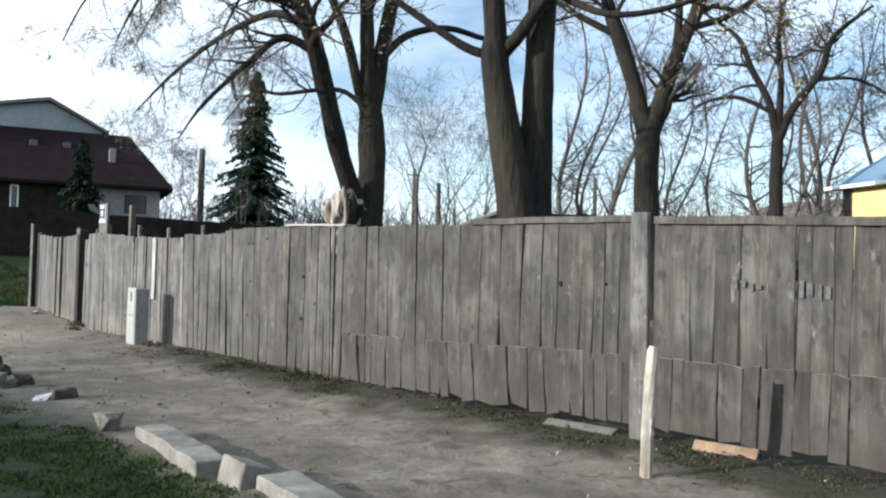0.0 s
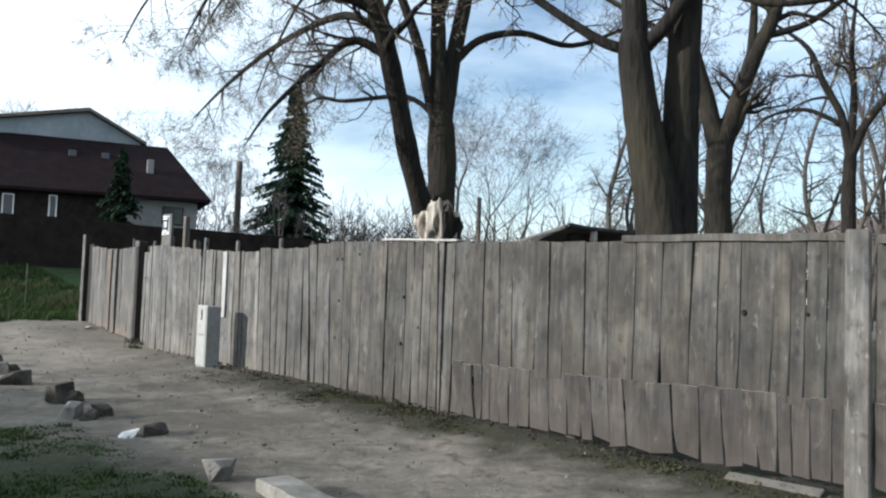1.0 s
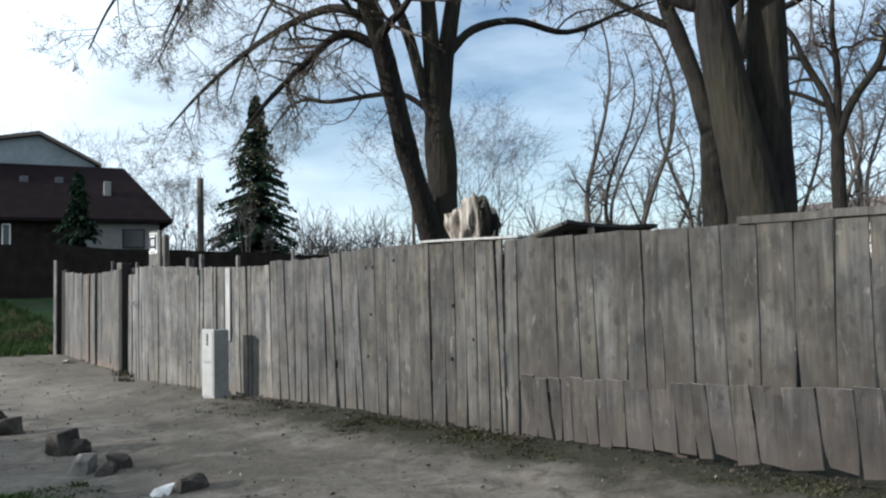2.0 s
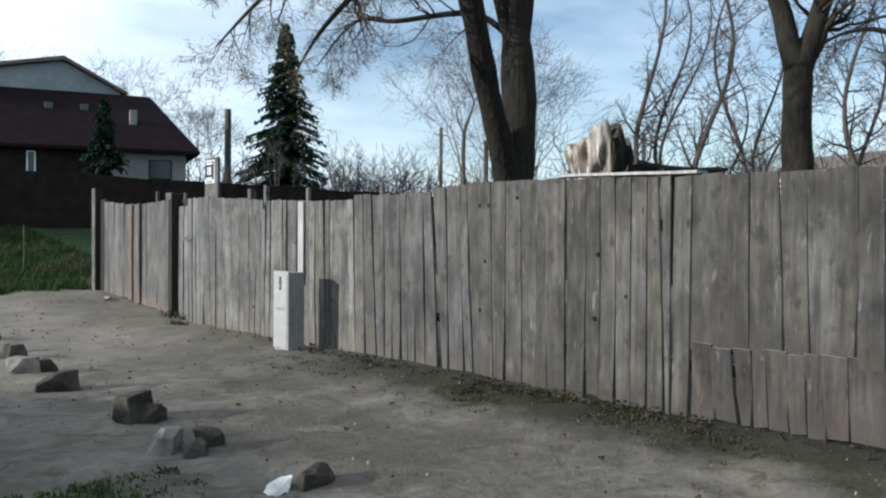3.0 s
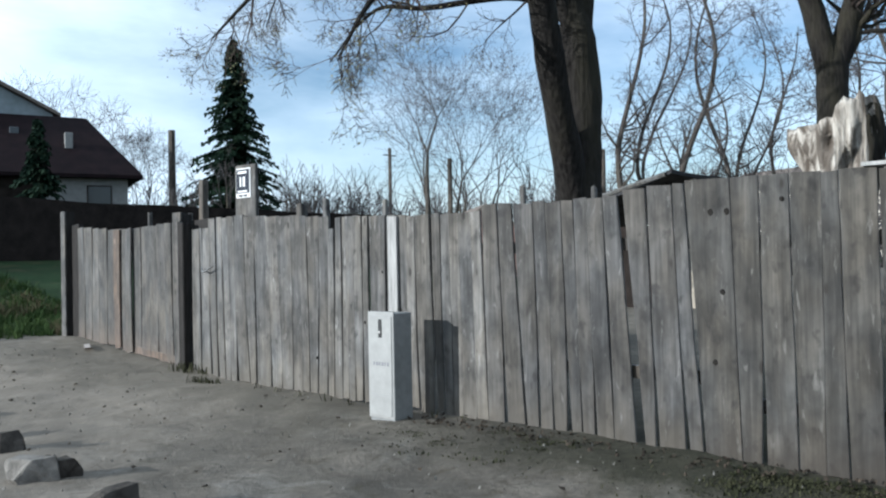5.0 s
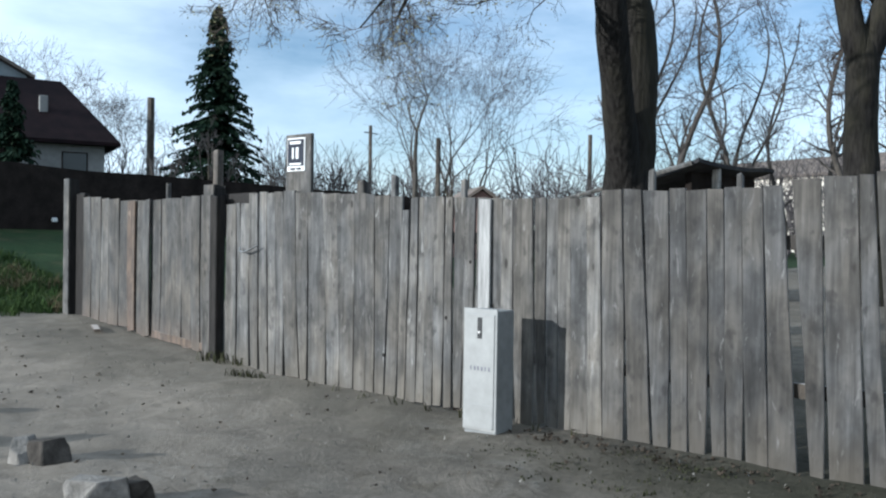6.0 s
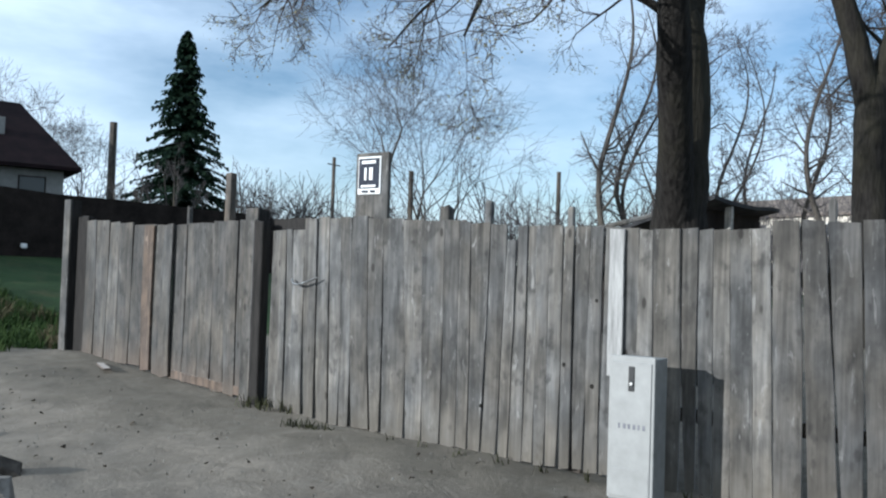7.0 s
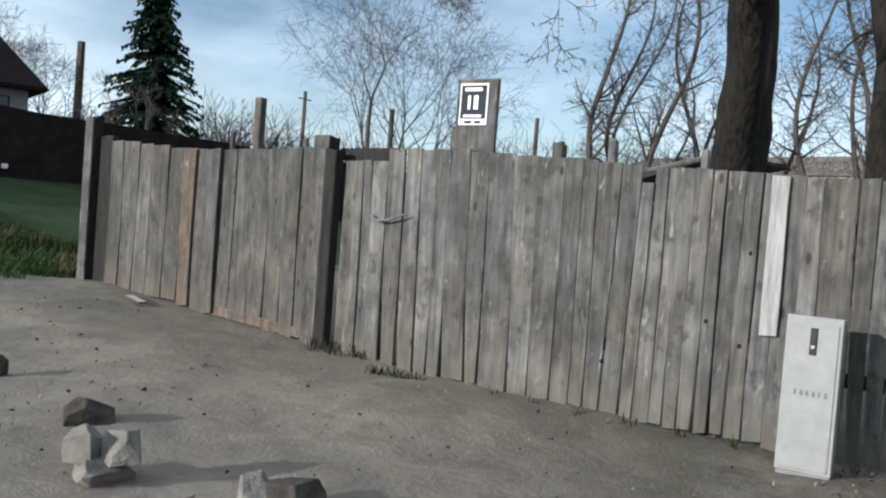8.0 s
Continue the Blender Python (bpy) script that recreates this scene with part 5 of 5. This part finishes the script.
def cream_block():
    b = thing("apartment_building", "long cream three-storey building far behind the trees", "building", at=(113, 54.0, 0.5), turn=-18)
    part("wall", box((0, -90, -1), (12, 0, 9.6)), WALL_CREAM, b)
    part("roof", prism(((-0.6, 9.5), (12.6, 9.5), (12.6, 9.8), (6, 12.4), (-0.6, 9.8)), -90.6, 0.6), ROOF_BROWN, b)
    for z in (1.2, 4.2, 7.0):
        for i in range(20):
            window(b, -4.0 - i * 4.4, z, 1.7, 1.6, 0.0, WHITE, "y")
    return b


cream_block()

# ---- poles ----


def pole(x, y, z1, r, label, arms=()):
    z0 = ground_z(x, y) - 0.3
    v, f = tube([], [], [Vector((x, y, z0)), Vector((x, y, (z0 + z1) / 2)), Vector((x, y, z1))], [r * 1.25, r * 1.1, r], 8)
    ob = thing("utility_pole", label, "pole", "wooden poles")
    link("shaft", v, f, WOOD_DARK, ob)
    for z, w in arms:
        part("cross_arm", box((x - w, y - 0.05, z), (x + w, y + 0.05, z + 0.1)), WOOD_DARK, ob)
    return ob


pole(62.3, 67.7, 13.0, 0.18, "far grey utility pole", ((12.2, 0.9),))
pole(56.5, 39.7, 9.6, 0.16, "far grey utility pole")
pole(39.3, 40.3, 7.6, 0.15, "old cut-off wooden pole between the trees")
pole(30.8, 56.8, 10.3, 0.22, "old wooden utility pole beside the house")

# ---- far woods ----


def far_woods():
    g = Grower(99, levels=1, kids=(9, 4), wander=0.22, lift=0.05, twig=0.03, spread=(20, 60), ratio=(0.4, 0.7), seg=0.9, first=0.1)
    q = g.r
    for i in range(190):
        a = radians(18 + 84 * i / 190 + q.uniform(-1.5, 1.5))
        d = q.uniform(62, 105)
        x, y = d * math.sin(a), d * math.cos(a) + 5
        h = q.uniform(5.0, 9.5) * (1.15 if d > 85 else 0.85)
        z = ground_z(x, y)
        for s in range(5):
            w = Vector((q.uniform(-0.5, 0.5), q.uniform(-0.5, 0.5), 1)).normalized()
            g.limb(Vector((x + q.uniform(-1.5, 1.5), y + q.uniform(-1.5, 1.5), z)), w, h, 0.09, 0)
    v, f = g.crown
    k = len(v)
    v += g.trunk[0]
    f += [tuple(i + k for i in q2) for q2 in g.trunk[1]]
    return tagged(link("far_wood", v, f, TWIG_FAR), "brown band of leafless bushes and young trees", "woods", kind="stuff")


far_woods()


# ---- grass and litter ----


def blades(name, label, material, spots, seed, tall, kind="stuff"):
    q = random.Random(seed)
    v, f = [], []
    for x, y, size in spots:
        z = ground_z(x, y) - 0.01
        for _ in range(7):
            a = q.uniform(0, 2 * math.pi)
            h = tall * size * q.uniform(0.5, 1.2)
            bx, by = x + q.gauss(0, 0.03), y + q.gauss(0, 0.03)
            lx, ly = math.cos(a) * h * q.uniform(0.2, 0.9), math.sin(a) * h * q.uniform(0.2, 0.9)
            w = 0.004 + 0.003 * size
            sx, sy = -math.sin(a) * w, math.cos(a) * w
            k = len(v)
            v += [(bx - sx, by - sy, z), (bx + sx, by + sy, z), (bx + lx * 0.4 + sx * 0.7, by + ly * 0.4 + sy * 0.7, z + h * 0.6), (bx + lx * 0.4 - sx * 0.7, by + ly * 0.4 - sy * 0.7, z + h * 0.6), (bx + lx, by + ly, z + h * 0.9)]
            f += [(k, k + 1, k + 2, k + 3), (k + 3, k + 2, k + 4)]
    return tagged(link(name, v, f, material), label, "grass", kind=kind)


def spots(seed, n, x0, x1, y0, y1, thresh, scale=1.3):
    q = random.Random(seed)
    out = []
    while len(out) < n:
        x, y = q.uniform(x0, x1), q.uniform(y0, y1)
        if noise.noise(Vector((x * scale, y * scale, seed))) > thresh:
            out.append((x, y, q.uniform(0.5, 1.2)))
    return out


def edge_spots(seed, n, y0, y1):
    """Grass that thins out away from the fence."""
    q = random.Random(seed)
    out = []
    while len(out) < n:
        x, y = 6.06 - abs(q.gauss(0, 0.34)), q.uniform(y0, y1)
        if noise.noise(Vector((x * 1.3, y * 1.1, seed))) + q.uniform(-0.6, 0.6) > -0.15 + max(0, y - 10.5) * 0.25:
            out.append((x, y, q.uniform(0.4, 1.1)))
    return out


blades("grass", "short trampled grass along the foot of the fence", OLIVE, edge_spots(1, 3000, 0.5, 12.6), 1, 0.022)
blades("grass", "short dull green grass along the foot of the fence", OLIVE, edge_spots(2, 1100, 0.5, 12.2), 2, 0.028)
blades("grass", "dull green verge beside the kerb stones", GRASS, spots(3, 4200, 1.2, 2.75, 3.2, 9.5, -0.5), 3, 0.030)
blades("grass", "green lawn past the gate", GRASS, spots(4, 9000, -3, 9.0, 21.5, 31, -0.6, 0.5), 4, 0.2)
blades("grass", "dry yellow grass among the lawn", GRASS_DRY, spots(9, 1500, -3, 8.5, 21.5, 29, 0.1, 0.8), 9, 0.26)
blades("grass", "tufts of grass at the gate post and boards", OLIVE, [(6.36 + 0.02 * i, 16.9 - 0.11 * (i % 7), 1.3) for i in range(14)] + [(6.02 + 0.01 * (i % 5), 15.95 - 0.05 * i, 0.9) for i in range(10)] + [(6.1, 14.9 - 0.34 * i, 0.8) for i in range(9)], 5, 0.10)


def litter(name, label, material, count, seed, x0, x1, y0, y1, size, category):
    q = random.Random(seed)
    v, f = [], []
    for _ in range(count):
        x, y = q.uniform(x0, x1), q.uniform(y0, y1)
        z = ground_z(x, y) + 0.02
        r = size * q.uniform(0.4, 1.3)
        k = len(v)
        for j in range(5):
            a = 2 * math.pi * j / 5 + q.uniform(-0.3, 0.3)
            v.append((x + r * math.cos(a), y + r * math.sin(a) * q.uniform(0.5, 1), z + q.uniform(-0.01, 0.02)))
        v.append((x, y, z + r * q.uniform(0.3, 0.8)))
        f += [(k + j, k + (j + 1) % 5, k + 5) for j in range(5)]
    return tagged(link(name, v, f, material), label, category, kind="stuff")


litter("leaf_litter", "dead brown leaves gathered under the fence", LEAF_DRY, 800, 6, 5.78, 6.15, 0.5, 12.5, 0.02, "leaf litter")
litter("gravel", "small pebbles and crumbs of earth on the ground", CONCRETE, 900, 7, 2.6, 6.0, 2.0, 21.0, 0.009, "gravel")
litter("leaf_litter", "dark clods and dead leaves on the ground", LEAF_DRY, 200, 8, 2.8, 6.2, 6.0, 20.0, 0.022, "leaf litter")


# ---- marks and loose boards on the fence ----


def mark(name, y0, y1, z0, z1, material, label, out=0.0285):
    x = fence_x((y0 + y1) / 2) - out
    return part(name, box((x - 0.0015, y0, z0), (x, y1, z1)), material, fence, label)


SCRAWL = two_tone("faded_grey_paint", (0.055, 0.055, 0.055), (0.12, 0.12, 0.115), 14.0, 0.9, bump=0.0)
for i in range(12):
    y = 2.27 + 0.062 * i
    mark("paint_bar", y, y + (0.034, 0.022, 0.044)[i % 3], 1.385 + 0.008 * i * 0.8 - 0.02 * (i % 2), 1.47 + 0.012 * (i % 4), SCRAWL, "faded grey painted bar", 0.040)


def loose_board(x, y, z, length, wide, material, turn, label, roll=0.0):
    bm = box((-wide / 2, -length / 2, -0.011), (wide / 2, length / 2, 0.011), 0.004)
    ob = part("loose_board", bm, material)
    ob.location, ob.rotation_euler = (x, y, z), (0, radians(roll), radians(turn))
    return tagged(ob, label, "board", "loose boards on the ground")


ORANGE = weathered_wood("fresh_split_wood", (0.36, 0.24, 0.15), (0.17, 0.105, 0.065), (0.32, 0.20, 0.11), 0.5)
loose_board(6.0, 3.05, ground_z(6.0, 3.05) + 0.04, 0.5, 0.09, ORANGE, 4, "split orange-brown board lying under the fence", -50)
loose_board(5.93, 4.35, ground_z(5.93, 4.35) + 0.02, 0.7, 0.10, WOOD, 3, "grey board lying along the foot of the fence", -20)
loose_board(6.65, 19.6, ground_z(6.65, 19.6) + 0.015, 0.6, 0.08, WOOD_RED, -25, "short reddish board lying before the gate")


def lawn_stick():
    v, f = tube([], [], [Vector((6.9, 24.6, ground_z(6.9, 24.6) - 0.1)), Vector((6.92, 24.62, 1.1)), Vector((6.9, 24.6, 1.75))], [0.02, 0.018, 0.014], 6)
    return tagged(link("stick", v, f, WOOD_DARK), "thin dark stick standing in the lawn", "stick")


lawn_stick()


# ---- unseen wall added on the far side of the road to shade the verge ----


def shade_wall():
    verts, faces = [], []
    n = 60
    for i in range(n + 1):
        y = -25 + 75 * i / n
        x = -6.0
        # Top edge varies along y to set where the shadow ends.
        z1 = 2.55 + 0.27 * smoothstep(10.5, 13.0, y) - 0.62 * smoothstep(15.5, 19.0, y) + 0.18 * noise.noise(Vector((y * 0.35, 4, 0))) + 0.10 * noise.noise(Vector((y * 1.3, 7, 0)))
        z0 = ground_z(x, y) - 0.3
        verts += [(x, y, z0), (x - 0.2, y, z0), (x - 0.2, y, z1), (x, y, z1)]
    for i in range(n):
        a, b = 4 * i, 4 * i + 4
        for q in range(4):
            faces.append((a + q, b + q, b + (q + 1) % 4, a + (q + 1) % 4))
    faces += [(0, 1, 2, 3), tuple(4 * n + q for q in (3, 2, 1, 0))]
    return tagged(link("wall_west", verts, faces, WOOD_LOW), "plain grey unseen wall added across the road for shade", "wall", kind="structure")


shade_wall()
lamp = part("plate", box((12.2, 31.9, 1.95), (12.34, 32.0, 2.07), 0.02), WHITE)
tagged(lamp, "small white plate on the dark brick wall", "plate")
